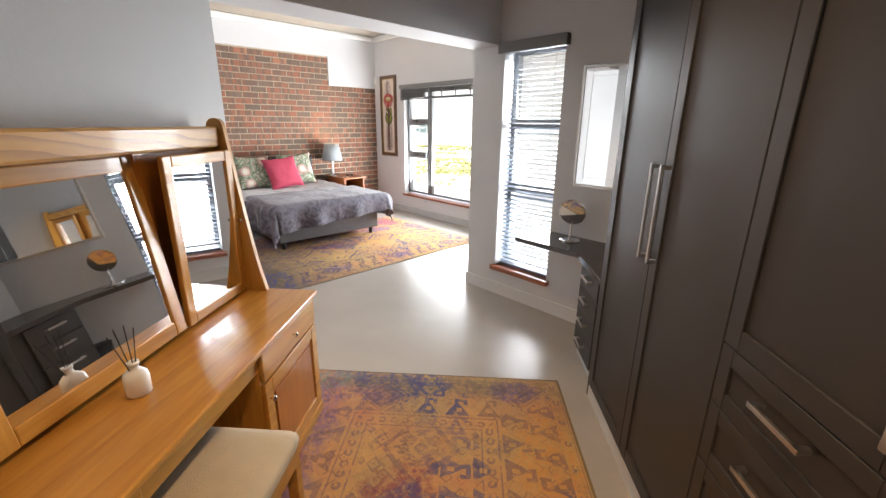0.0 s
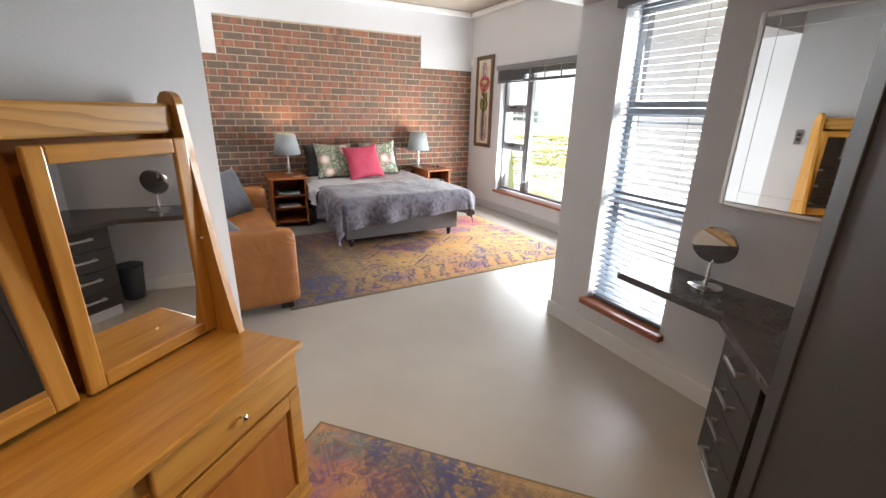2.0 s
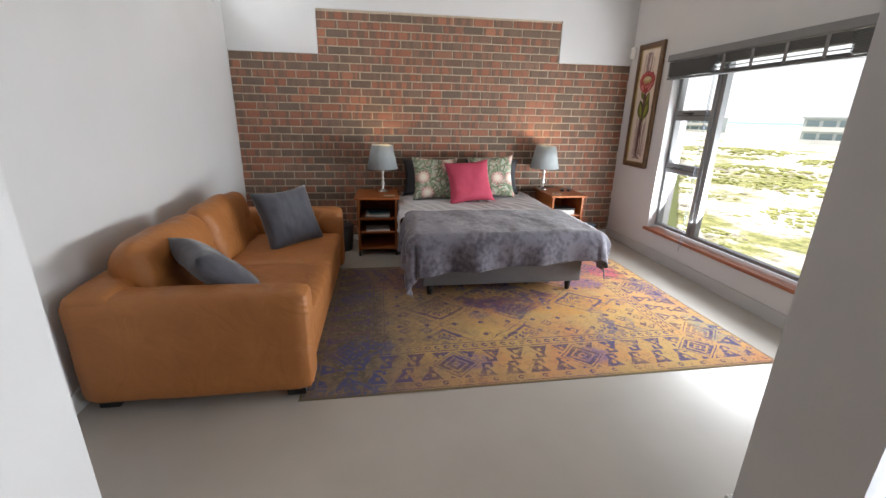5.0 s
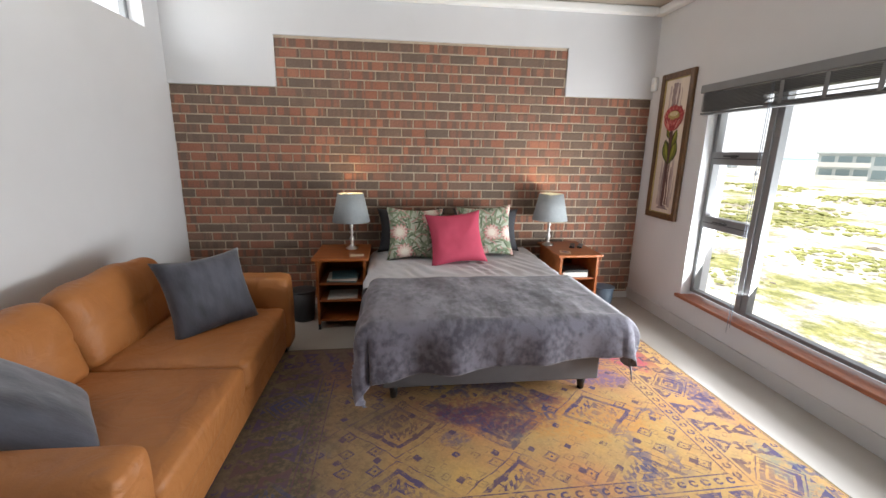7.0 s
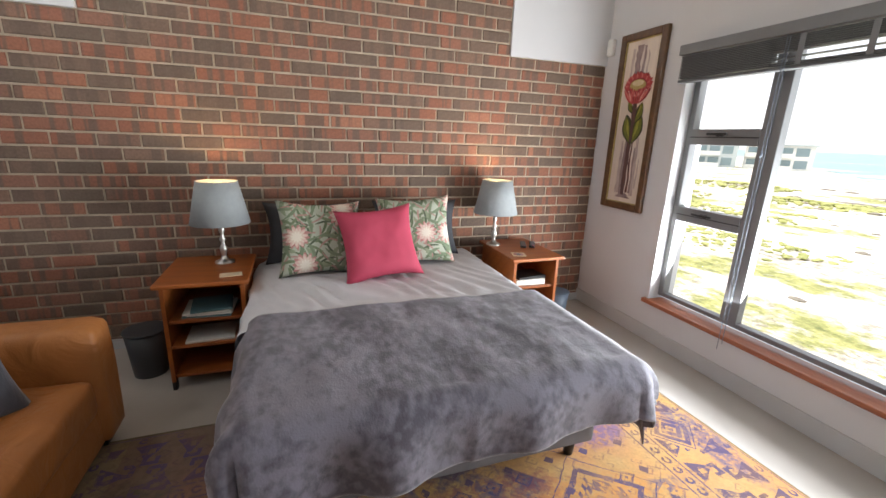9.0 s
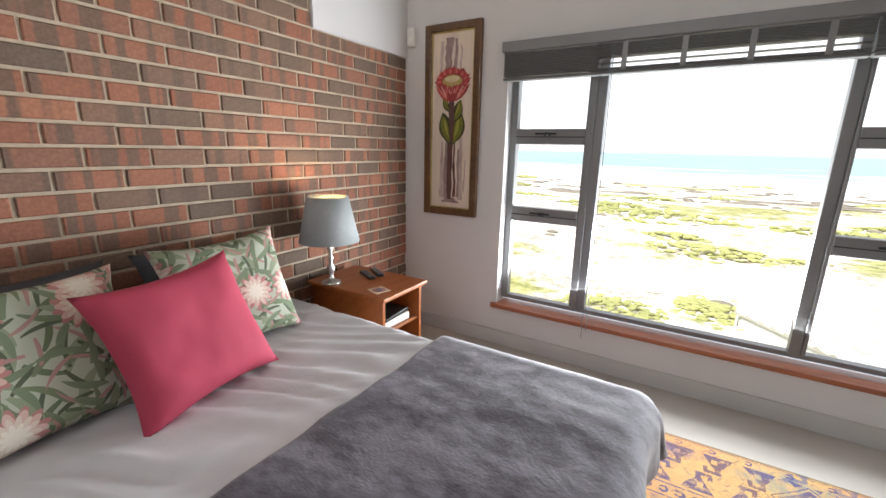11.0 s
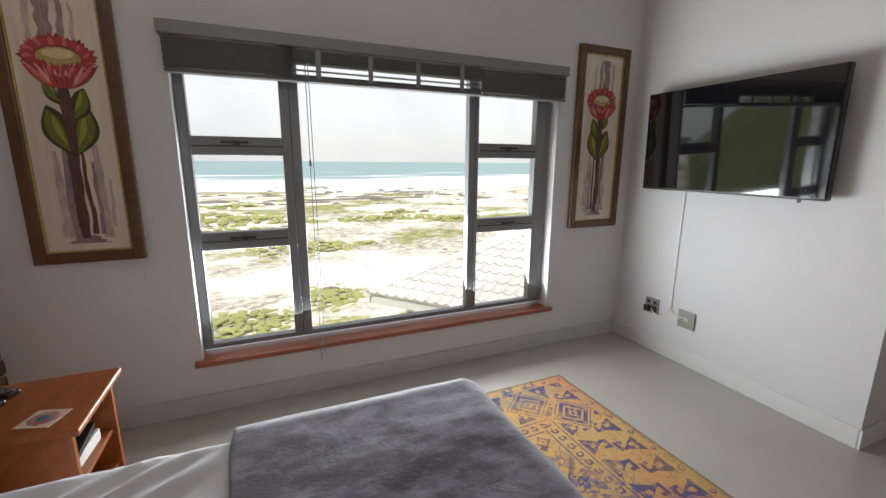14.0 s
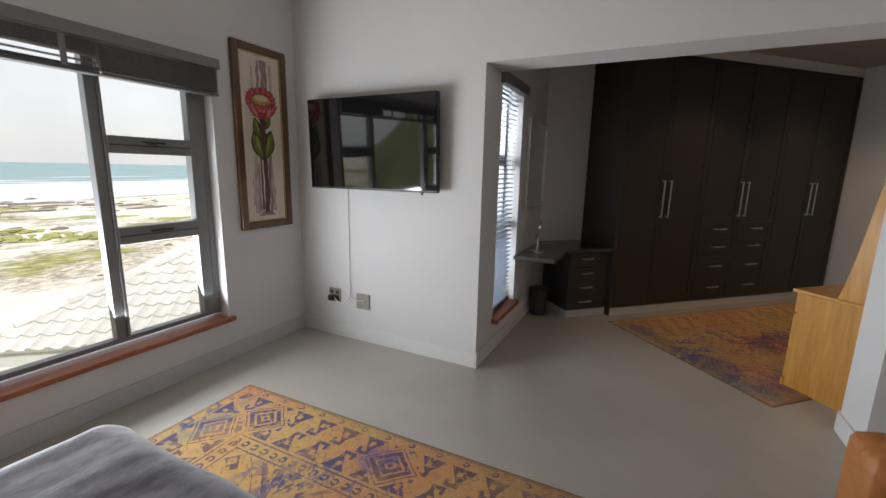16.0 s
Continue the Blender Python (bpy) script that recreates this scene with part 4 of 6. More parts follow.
# dressing table
def dressing_table():
    ob = thing("dressing_table", "golden pine dressing table with triple mirror", "dressing table", DRESS)
    X0, X1 = -1.95, -0.22
    part("tabletop", boxes((X0, X1, -0.50, -0.03, 0.685, 0.711), bevel=0.007), PINE, ob)
    part("apron", boxes((-1.40, -0.80, -0.465, -0.445, 0.60, 0.684)), PINE, ob)
    part("back_panel", boxes((X0 + 0.03, X1 - 0.03, -0.06, -0.045, 0.07, 0.684)), PINE_DARK, ob)
    for a, b in ((-0.80, -0.245), (-1.925, -1.40)):
        part("pedestal", boxes((a, a + 0.02, -0.465, -0.061, 0.0, 0.684), (b - 0.02, b, -0.465, -0.061, 0.0, 0.684), (a + 0.02, b - 0.02, -0.455, -0.061, 0.05, 0.068),
                                   (a + 0.02, b - 0.02, -0.455, -0.061, 0.53, 0.545)), PINE_UP, ob)
        part("plinth", boxes((a - 0.006, b + 0.006, -0.488, -0.466, 0.0, 0.06), bevel=0.004), PINE, ob)
        d = part("drawer", boxes((a + 0.004, b - 0.004, -0.485, -0.466, 0.545, 0.676), bevel=0.005), PINE, ob)
        part("knob", lathe([(0.004, 0), (0.004, 0.010), (0.011, 0.016), (0.012, 0.022), (0.006, 0.027), (0.001, 0.028)], 14), CHROME, d, "small brass-toned knob", smooth=True, m=pose((a + b) / 2, -0.485, 0.615, 90))
        bm = boxes((a + 0.004, a + 0.062, -0.485, -0.466, 0.066, 0.534), (b - 0.062, b - 0.004, -0.485, -0.466, 0.066, 0.534), (a + 0.062, b - 0.062, -0.485, -0.466, 0.066, 0.125), (a + 0.062, b - 0.062, -0.485, -0.466, 0.475, 0.534), bevel=0.003)
        door = part("door", bm, PINE, ob)
        part("door_panel", boxes((a + 0.060, b - 0.060, -0.474, -0.467, 0.123, 0.477), (a + 0.085, b - 0.085, -0.482, -0.474, 0.150, 0.450), bevel=0.003), PINE_DARK, door, "raised reddish pine panel")
        part("knob", lathe([(0.004, 0), (0.004, 0.010), (0.011, 0.016), (0.012, 0.022), (0.006, 0.027), (0.001, 0.028)], 14), CHROME, door, smooth=True, m=pose(a + 0.03, -0.485, 0.46, 90))
    # mirror surround: curved posts, crown rail
    for xc in (-0.245, -1.915):
        bm = bmesh.new()
        prof = []
        for i in range(13):
            f = i / 12
            z = 0.711 + f * 0.80
            prof.append((-0.135 - 0.115 * (1 - f) ** 2.6 - 0.028 * math.sin(f * math.pi), z))
        arc = [(-0.095 + 0.040 * math.cos(a), 1.515 + 0.038 * math.sin(a)) for a in (math.pi * k / 6 for k in range(6, -1, -1))]
        pts = prof + arc + [(-0.035, 1.50), (-0.035, 0.711)]
        for s, m2 in ((-0.013, 1), (0.013, -1)):
            vs = [bm.verts.new((xc + s, y, z)) for y, z in pts]
            bm.faces.new(vs if m2 > 0 else vs[::-1])
        vv = list(bm.verts)
        n_p = len(pts)
        for i in range(n_p):
            j = (i + 1) % n_p
            bm.faces.new((vv[i], vv[j], vv[n_p + j], vv[n_p + i]))
        part("post", bm, PINE_UP, ob)
    part("crown_rail", boxes((-1.90, -0.259, -0.115, -0.060, 1.425, 1.515), bevel=0.010), PINE_RAIL, ob)
    part("back_rail", boxes((-1.90, -0.259, -0.055, -0.040, 0.72, 1.424)), PINE_DARK, ob)
    for a in (-0.735, -1.47):
        part("support", boxes((a, a + 0.045, -0.075, -0.056, 0.712, 1.424)), PINE_DARK, ob)

    def leaf(name, m, w, h, fw):
        f = part(name, boxes((fw, w - fw, 0.001, 0.0215, 0, fw), bevel=0.005), PINE, ob, m=m)
        part("top_rail", boxes((fw, w - fw, 0.001, 0.0215, h - fw, h), bevel=0.005), PINE, f)
        for a, b in ((0, fw), (w - fw, w)):
            part("stile", boxes((a, b, 0, 0.022, 0, h), bevel=0.005), PINE_UP, f)
        part("glass", boxes((fw - 0.004, w - fw + 0.004, 0.009, 0.013, fw - 0.004, h - fw + 0.004)), MIRROR, f, "mirror glass")
        return f

    # side leaf by the room: hinged, turned slightly in
    f = leaf("side_mirror", pose(-0.69, -0.140, 0.722, 0.5, 0, -1.5), 0.43, 0.69, 0.046)
    part("knob", lathe([(0.003, 0), (0.003, 0.012), (0.008, 0.018), (0.006, 0.024), (0.001, 0.026)], 12), CHROME, f, smooth=True, m=pose(0.41, 0.0, 0.36, 90))
    leaf("side_mirror", pose(-1.90, -0.105, 0.722, -2, 0, -6), 0.43, 0.69, 0.046)
    # centre mirror, leaning back
    leaf("centre_mirror", pose(-1.42, -0.150, 0.735, -7.5, 0, 0), 0.70, 0.69, 0.055)
    return ob


dressing_table()

# upholstered stool in the knee hole
st = thing("stool", "low pine stool with a cream ribbed seat pad", "stool", DRESS @ pose(-1.205, -0.52, 0))
part("seat", soft_block(0.46, 0.36, 0.07, 0.03, 9, 0.022), STOOLFAB, st, "cream ribbed upholstered pad", smooth=True, m=pose(0, 0, 0.432))
part("seat_frame", boxes((-0.22, 0.22, -0.17, 0.17, 0.372, 0.435), bevel=0.005), PINE, st)
for sx in (-0.2, 0.2):
    for sy in (-0.15, 0.15):
        part("leg", boxes((sx - 0.02, sx + 0.02, sy - 0.02, sy + 0.02, 0, 0.373), bevel=0.004), PINE, st)

# reed diffuser
rd = thing("reed_diffuser", "white ceramic reed diffuser bottle with black sticks", "diffuser", DRESS @ pose(-1.10, -0.245, 0.711))
part("bottle", lathe([(0.001, 0), (0.031, 0), (0.035, 0.004), (0.036, 0.055), (0.033, 0.072), (0.022, 0.083), (0.014, 0.088), (0.013, 0.100), (0.017, 0.104), (0.017, 0.112), (0.010, 0.112), (0.009, 0.095), (0.001, 0.09)], 32), CERAMIC, rd, smooth=True)
for a, b in ((-0.055, 0.01), (0.008, -0.02), (0.018, 0.02), (-0.01, 0.03)):
    bm = bmesh.new()
    rod(bm, (-a * 0.10, -b * 0.1, 0.02), (a, b, 0.225), 0.0018, 6)
    part("reed", bm, BLACK, rd, "black reed stick")

# light switch on the dressing wall
sw = thing("light_switch", "brushed steel double light switch plate", "switch", DRESS @ pose(-0.165, -0.001, 1.355))
part("plate", boxes((-0.026, 0.026, -0.012, 0, -0.06, 0.06), bevel=0.003), ALU, sw)
part("rocker", boxes((-0.016, 0.016, -0.013, -0.0091, -0.035, -0.005), bevel=0.002), BLACK, sw)
part("rocker", boxes((-0.016, 0.016, -0.013, -0.0091, 0.005, 0.035), bevel=0.002), BLACK, sw)

# warm downlights over the dressing aisle
for u, v in ((-0.9, -1.35), (-2.3, -1.35)):
    dl = thing("downlight", "small recessed chrome downlight, lit warm", "downlight", DRESS @ pose(u, v, 2.698), "ceiling downlights")
    part("ring", lathe([(0.030, 0), (0.045, -0.006), (0.048, 0.0), (0.030, 0)], 24), CHROME, dl, smooth=True)
    part("lens", lathe([(0.001, -0.001), (0.029, -0.001), (0.029, 0.0)], 20), glowing("downlight_glow", (1.0, 0.72, 0.42), 3.0), dl, "lit lens")
    spot = new("downlight_beam", bpy.data.lights.new("downlight_beam", "SPOT"))
    spot.data.energy, spot.data.color, spot.data.spot_size, spot.data.spot_blend, spot.data.shadow_soft_size = 14, WARM, radians(110), 0.7, 0.03
    spot.matrix_world = DRESS @ pose(u, v, 2.69)

# ---------------------------------------------------------------- bed
BX0, BX1, BY0, BY1, BTOP = 1.93, 3.37, 5.06, 6.86, 0.585
BCX = (BX0 + BX1) / 2
bed = thing("bed", "double bed with a grey upholstered base and pale grey sheet", "bed")
part("base", boxes((BX0, BX1, BY0, BY1, 0.105, 0.34), bevel=0.012), BASE, bed, "grey fabric divan base")
for x in (BX0 + 0.07, BX1 - 0.09):
    for y in (BY0 + 0.06, BY1 - 0.1):
        part("leg", lathe([(0.022, 0.012), (0.032, 0.105)], 16, None, (x, y, 0)), BLACK, bed, "short black leg", smooth=True)


def mattress():
    bm = soft_block(BX1 - BX0, BY1 - BY0, BTOP - 0.342, 0.06, 26)
    for v in bm.verts:
        p = v.co
        if p.z > 0.1:
            p.z += 0.007 * noise.noise(Vector((p.x * 9 + p.y * 5, p.y * 4.0 - p.x * 6, 1))) + 0.004 * noise.noise(Vector((p.x * 22, p.y * 9, 4)))
    return bm


part("mattress", mattress(), SHEET, bed, "pale grey fitted cotton sheet, creased", smooth=True, m=pose(BCX, (BY0 + BY1) / 2, 0.342))



def creased_sheet():
    """The turned-up sheet on the head half, with pulled creases, hanging a little over the sides."""
    bm = bmesh.new()
    nx, ny = 150, 110
    LX = BX0 - 0.11
    x0, x1, y0, y1 = LX - 0.24, BX1 + 0.14, 5.70, BY1 - 0.01
    rows = []
    for i in range(nx + 1):
        row = []
        for j in range(ny + 1):
            u, v = x0 + (x1 - x0) * i / nx, y0 + (y1 - y0) * j / ny
            e = max(0.0, LX - u) + max(0.0, u - BX1)
            s = -1 if u < BCX else 1
            r = 0.05
            out, drop = (r * math.sin(e / r), r * (1 - math.cos(e / r))) if e < r * 1.57 else (r, r + e - r * 1.57)
            w = noise.noise(Vector((u * 1.7, v * 1.7, 8)))
            w2 = noise.noise(Vector((u * 3.4, v * 2.6, 3)))
            amp = max(0.0, 0.55 + noise.noise(Vector((u * 2.1, v * 2.4, 5))))
            fold = math.sin((u * 0.93 + v * 0.36 + 0.20 * w + 0.05 * w2) * 52)
            fine = math.sin((u * 0.75 + v * 0.66 + 0.13 * w2) * 83 + 4 * w)
            crease = amp * (0.0125 * fold + 0.005 * fine) + 0.010 * w + 0.005
            crease *= min(1.0, max(0.0, (v - 5.80) / 0.16))
            sag = 0.02 * max(0.0, BX0 - u) / 0.11 if e == 0 else 0.02 * (u < BCX)
            row.append(bm.verts.new((min(max(u, LX), BX1) + s * (out + (crease + 0.012 * math.sin(v * 17 + 3 * w)) * (e > 0) * min(1, drop / 0.1)), v, BTOP + 0.008 - sag - drop + crease * (1 if e == 0 else 0.3))))
        rows.append(row)
    for i in range(nx):
        for j in range(ny):
            bm.faces.new((rows[i][j], rows[i + 1][j], rows[i + 1][j + 1], rows[i][j + 1]))
    return bm


part("sheet", creased_sheet(), SHEET, bed, "creased pale grey cotton top sheet", smooth=True)


def drape(x_left, x_right, y_foot, y_head, skew):
    """A cloth laid over the bed's foot, hanging down on three sides with folds. The flat cloth runs past the bed's edges."""
    TX0, TX1, TY0 = BX0 - 0.035, BX1 + 0.03, BY0 - 0.085
    bm = bmesh.new()
    nx, ny = 130, 90
    grid = []
    for i in range(nx + 1):
        row = []
        for j in range(ny + 1):
            u = x_left + (x_right - x_left) * i / nx
            v = y_head + (y_foot - y_head) * j / ny
            v += skew * (u - BCX) * (j / ny)
            if j == 0:
                v += 0.012 * noise.noise(Vector((u * 5, 0, 7)))
            ex = max(0.0, TX0 - u) + max(0.0, u - TX1)
            sx = -1 if u < BCX else 1
            ey = max(0.0, TY0 - v)
            d = math.hypot(ex, ey)
            r = 0.10
            if d < 1e-6:
                out, drop = 0.0, 0.0
            elif d < r * 1.57:
                out, drop = r * math.sin(d / r), r * (1 - math.cos(d / r))
            else:
                out, drop = r, r + d - r * 1.57
            cx, cy = (ex / d, ey / d) if d else (0, 0)
            # folds grow with the drop
            along = (v * 6.5 if ex > ey else u * 5.5) + 2.5 * math.atan2(ey, ex + 1e-6)
            fold = min(1.0, drop / 0.22) * (0.040 * math.sin(along * 2.3 + 2 * noise.noise(Vector((along * 0.6, 1, 2)))) + 0.040 * noise.noise(Vector((along, drop * 1.5, 3))))
            corner = min(1.0, 2 * min(ex, ey) / 0.2)
            out += fold * (0.6 if u > BCX else 1.0) + 0.02 * corner + (0.05 * drop if u > BCX and ex > 0 else 0.0)
            x = min(max(u, TX0), TX1) + sx * cx * out
            y = max(v, TY0) - cy * out
            z = BTOP + 0.018 - drop + (0.008 * noise.noise(Vector((u * 4, v * 3, 0))) + 0.003 * noise.noise(Vector((u * 13, v * 9, 5)))) * (1 if d == 0 else 0.3)
            row.append(bm.verts.new((x, y, max(z, 0.02))))
        grid.append(row)
    for i in range(nx):
        for j in range(ny):
            bm.faces.new((grid[i][j], grid[i][j + 1], grid[i + 1][j + 1], grid[i + 1][j]))
    return bm


throw = solid("throw_blanket", drape(BX0 - 0.44, BX1 + 0.44, BY0 - 0.42, 5.80, 0.07), THROW, "charcoal-grey plush throw draped over the bed's foot", "blanket", smooth=True)
mod = throw.modifiers.new("thickness", "SOLIDIFY")
mod.thickness, mod.offset = 0.009, 1.0


# pillows, from the wall outwards
def floral_material():
    """Printed cotton: scattered leaves and protea heads over sage."""
    m = material("floral_cotton", (0.40, 0.43, 0.345), 0.85, vary=0.05, scale=9, bump=0.15, bump_scale=320)
    n, l = m.node_tree.nodes, m.node_tree.links
    b = n["Principled BSDF"]
    last = b.inputs["Base Color"].links[0].from_socket
    tc, sp, cb = (n.new("ShaderNode" + k) for k in ("TexCoord", "SeparateXYZ", "CombineXYZ"))
    oi, sh = n.new("ShaderNodeObjectInfo"), n.new("ShaderNodeMath")
    sh.operation, sh.inputs[1].default_value = "MULTIPLY", 7.0
    l.new(oi.outputs["Random"], sh.inputs[0])
    l.new(tc.outputs["Object"], sp.inputs[0])
    l.new(sp.outputs[0], cb.inputs[0])
    l.new(sp.outputs[2], cb.inputs[1])
    moved = n.new("ShaderNodeVectorMath")
    moved.operation = "ADD"
    l.new(cb.outputs[0], moved.inputs[0])
    l.new(sh.outputs[0], moved.inputs[1])

    def op(kind, a, c=0.0):
        k = n.new("ShaderNodeMath")
        k.operation = kind
        for sock, v in ((k.inputs[0], a), (k.inputs[1], c)):
            if isinstance(v, (int, float)):
                sock.default_value = v
            else:
                l.new(v, sock)
        return k.outputs[0]

    def cells(scale, off):
        """Offset from the nearest scattered centre, and that centre's random number."""
        a, vo, dv, sx = n.new("ShaderNodeVectorMath"), n.new("ShaderNodeTexVoronoi"), n.new("ShaderNodeVectorMath"), n.new("ShaderNodeSeparateXYZ")
        a.operation, a.inputs[1].default_value = "ADD", (off, off * 0.37, 0)
        l.new(moved.outputs[0], a.inputs[0])
        vo.voronoi_dimensions = "2D"
        vo.inputs["Scale"].default_value, vo.inputs["Randomness"].default_value = scale, 0.8
        l.new(a.outputs[0], vo.inputs["Vector"])
        dv.operation = "SUBTRACT"
        l.new(a.outputs[0], dv.inputs[0])
        l.new(vo.outputs["Position"], dv.inputs[1])
        l.new(dv.outputs[0], sx.inputs[0])
        sc = n.new("ShaderNodeSeparateColor")
        l.new(vo.outputs["Color"], sc.inputs[0])
        return sx.outputs[0], sx.outputs[1], sc.outputs[0], sc.outputs[1]

    def lay(mask, colour, last):
        k = n.new("ShaderNodeMix")
        k.data_type = "RGBA"
        l.new(mask, k.inputs[0])
        l.new(last, k.inputs[6])
        k.inputs[7].default_value = (*colour, 1)
        return k.outputs[2]

    for off, scale, L, W, colour in ((0.0, 10.0, 0.080, 0.009, (0.12, 0.16, 0.09)), (3.1, 10.0, 0.075, 0.015, (0.24, 0.29, 0.19)), (12.4, 11.0, 0.085, 0.007, (0.085, 0.11, 0.07)), (6.7, 9.0, 0.09, 0.010, (0.16, 0.205, 0.12)),
                                     (15.9, 12.0, 0.07, 0.006, (0.38, 0.22, 0.20)), (9.3, 11.0, 0.07, 0.011, (0.17, 0.22, 0.14))):
        x, y, r, g = cells(scale, off)
        a = op("MULTIPLY", r, 6.283)
        ca, sa = op("COSINE", a), op("SINE", a)
        u = op("ADD", op("MULTIPLY", x, ca), op("MULTIPLY", y, sa))
        v = op("SUBTRACT", op("MULTIPLY", y, ca), op("MULTIPLY", x, sa))
        v = op("SUBTRACT", v, op("MULTIPLY", op("MULTIPLY", u, u), 3.0))
        t = op("DIVIDE", u, L)
        w = op("MULTIPLY", op("SUBTRACT", 1.0, op("MULTIPLY", t, t)), W)
        last = lay(op("LESS_THAN", op("ABSOLUTE", v), w), colour, last)
    x, y, r, g = cells(4.0, 21.0)
    rad = op("SQRT", op("ADD", op("MULTIPLY", x, x), op("MULTIPLY", y, y)))
    ang = op("ADD", op("ARCTAN2", y, x), op("MULTIPLY", r, 3.0))
    for R, k, ph, colour in ((0.080, 6.5, 0.0, (0.44, 0.20, 0.19)), (0.070, 5.5, 0.8, (0.62, 0.42, 0.37)), (0.056, 7.0, 0.3, (0.66, 0.56, 0.48)), (0.036, 5.0, 0.0, (0.74, 0.69, 0.60))):
        pet = op("ADD", op("MULTIPLY", op("ABSOLUTE", op("COSINE", op("ADD", op("MULTIPLY", ang, k), ph))), 0.42), 0.58)
        last = lay(op("LESS_THAN", rad, op("MULTIPLY", pet, R)), colour, last)
    l.new(last, b.inputs["Base Color"])
    return m


FLORAL = floral_material()


def bed_pillow(name, mat, w, h, t, x, y, z, lean, turn, seed, label, spin=0):
    return solid(name, pillow(w, h, t, seed), mat, label, "pillow", pose(x, y, z, -lean, 0, turn) @ pose(0, 0, 0, 0, spin, 0), True, "pillows on the bed")


PZ = 0.61
bed_pillow("pillow", DARKFAB, 0.68, 0.44, 0.17, BCX - 0.47, 6.755, PZ + 0.20, 14, 0, 1.0, "charcoal cotton pillow leaning on the brick wall")
bed_pillow("pillow", DARKFAB, 0.68, 0.44, 0.17, BCX + 0.29, 6.755, PZ + 0.20, 14, 0, 2.0, "charcoal cotton pillow leaning on the brick wall")
bed_pillow("scatter_cushion", FLORAL, 0.55, 0.51, 0.18, BCX - 0.44, 6.50, PZ + 0.215, 24, 8, 3.0, "sage floral cushion with protea flowers and leaves", 3)
bed_pillow("scatter_cushion", FLORAL, 0.55, 0.51, 0.18, BCX + 0.23, 6.565, PZ + 0.225, 20, -5, 4.0, "sage floral cushion with protea flowers and leaves", -3)
bed_pillow("scatter_cushion", PINK, 0.52, 0.50, 0.17, BCX - 0.08, 6.33, PZ + 0.205, 27, 2, 5.0, "plain rose-pink cotton cushion", -5)


# ---------------------------------------------------------------- nightstands and lamps
def nightstand(x0, x1, y0, y1, h, label):
    ob = thing("nightstand", label, "nightstand", pose((x0 + x1) / 2, (y0 + y1) / 2, 0), "nightstands")
    w, d = (x1 - x0) / 2, (y1 - y0) / 2
    part("tabletop", boxes((-w, w, -d, d, h - 0.024, h), bevel=0.006), TEAK, ob)
    i = w - 0.028
    for s in (-1, 1):
        a, b = sorted((s * i, s * (i - 0.022)))
        part("side_panel", boxes((a, b, -d + 0.03, d - 0.02, 0.055, h - 0.025), bevel=0.002), TEAK, ob)
    part("back_panel", boxes((-i + 0.023, i - 0.023, d - 0.035, d - 0.023, 0.075, h - 0.026)), TEAK, ob)
    for z in (0.075, 0.26, 0.415):
        part("shelf", boxes((-i + 0.0225, i - 0.0225, -d + 0.045, d - 0.036, z, z + 0.018), bevel=0.002), TEAK, ob)
    for sx in (-1, 1):
        for sy in (-d + 0.055, d - 0.05):
            part("foot", boxes((sx * i - 0.0 - 0.022 * (sx > 0), sx * i + 0.022 * (sx < 0), sy - 0.02, sy + 0.02, 0, 0.056)), BLACK, ob)
    return ob


NS_H = 0.665
nightstand(1.30, 1.785, 6.20, 6.78, NS_H, "reddish wood nightstand with open shelves and magazines")
nightstand(3.52, 3.955, 6.23, 6.84, NS_H, "reddish wood nightstand with open shelves beside the window wall")


def table_lamp(x, y):
    ob = thing("table_lamp", "table lamp, turned silver base and grey linen shade, lit", "lamp", pose(x, y, NS_H), "bedside lamps")
    part("base", lathe([(0.001, 0), (0.058, 0), (0.056, 0.010), (0.030, 0.020), (0.018, 0.034), (0.013, 0.05), (0.020, 0.075), (0.024, 0.095), (0.014, 0.118), (0.010, 0.135), (0.020, 0.155), (0.012, 0.172), (0.010, 0.19), (0.019, 0.212), (0.013, 0.232), (0.009, 0.25), (0.009, 0.30), (0.001, 0.301)], 24), STEEL, ob, "turned silver column", smooth=True)
    part("shade", lathe([(0.175, 0.262), (0.118, 0.525), (0.115, 0.525), (0.172, 0.262), (0.175, 0.262)], 40), SHADE, ob, "tapered grey linen shade", smooth=True)
    part("bulb", lathe([(0.001, 0.302), (0.016, 0.31), (0.030, 0.36), (0.026, 0.385), (0.001, 0.40)], 16), glowing("bulb_glow", (1.0, 0.75, 0.42), 6.0), ob, "lit warm bulb", smooth=True)
    return ob


for x, y in ((1.61, 6.60), (3.575, 6.68)):
    table_lamp(x, y)
    point_lamp("bedside_bulb", x, y, NS_H + 0.44, LAMP_POWER, (1.0, 0.62, 0.28), 0.03)

PAPER = material("paper_stack", (0.62, 0.60, 0.56), 0.7, vary=0.08, scale=25)
RED_CARD = material("magenta_print", (0.30, 0.05, 0.09), 0.4, second=(0.45, 0.30, 0.30), scale=30)
CARD = material("cream_card", (0.62, 0.50, 0.36), 0.5, vary=0.1, scale=30)
TEAL = material("teal_cover", (0.08, 0.16, 0.18), 0.5, vary=0.2, scale=20)
for i, (dx, dz, w, mt) in enumerate(((0, 0, 0.26, TEAL), (0.01, 0.012, 0.24, PAPER), (-0.012, 0.022, 0.25, PAPER), (0.006, 0.034, 0.22, TEAL))):
    solid("magazine", boxes((-w / 2, w / 2, -0.12, 0.12, 0, 0.010), bevel=0.001), mt, "magazine stacked on the nightstand shelf", "magazine", pose(1.55 + dx, 6.38, 0.4335 + dz, 0, 0, 4 * i - 5), group="magazines")
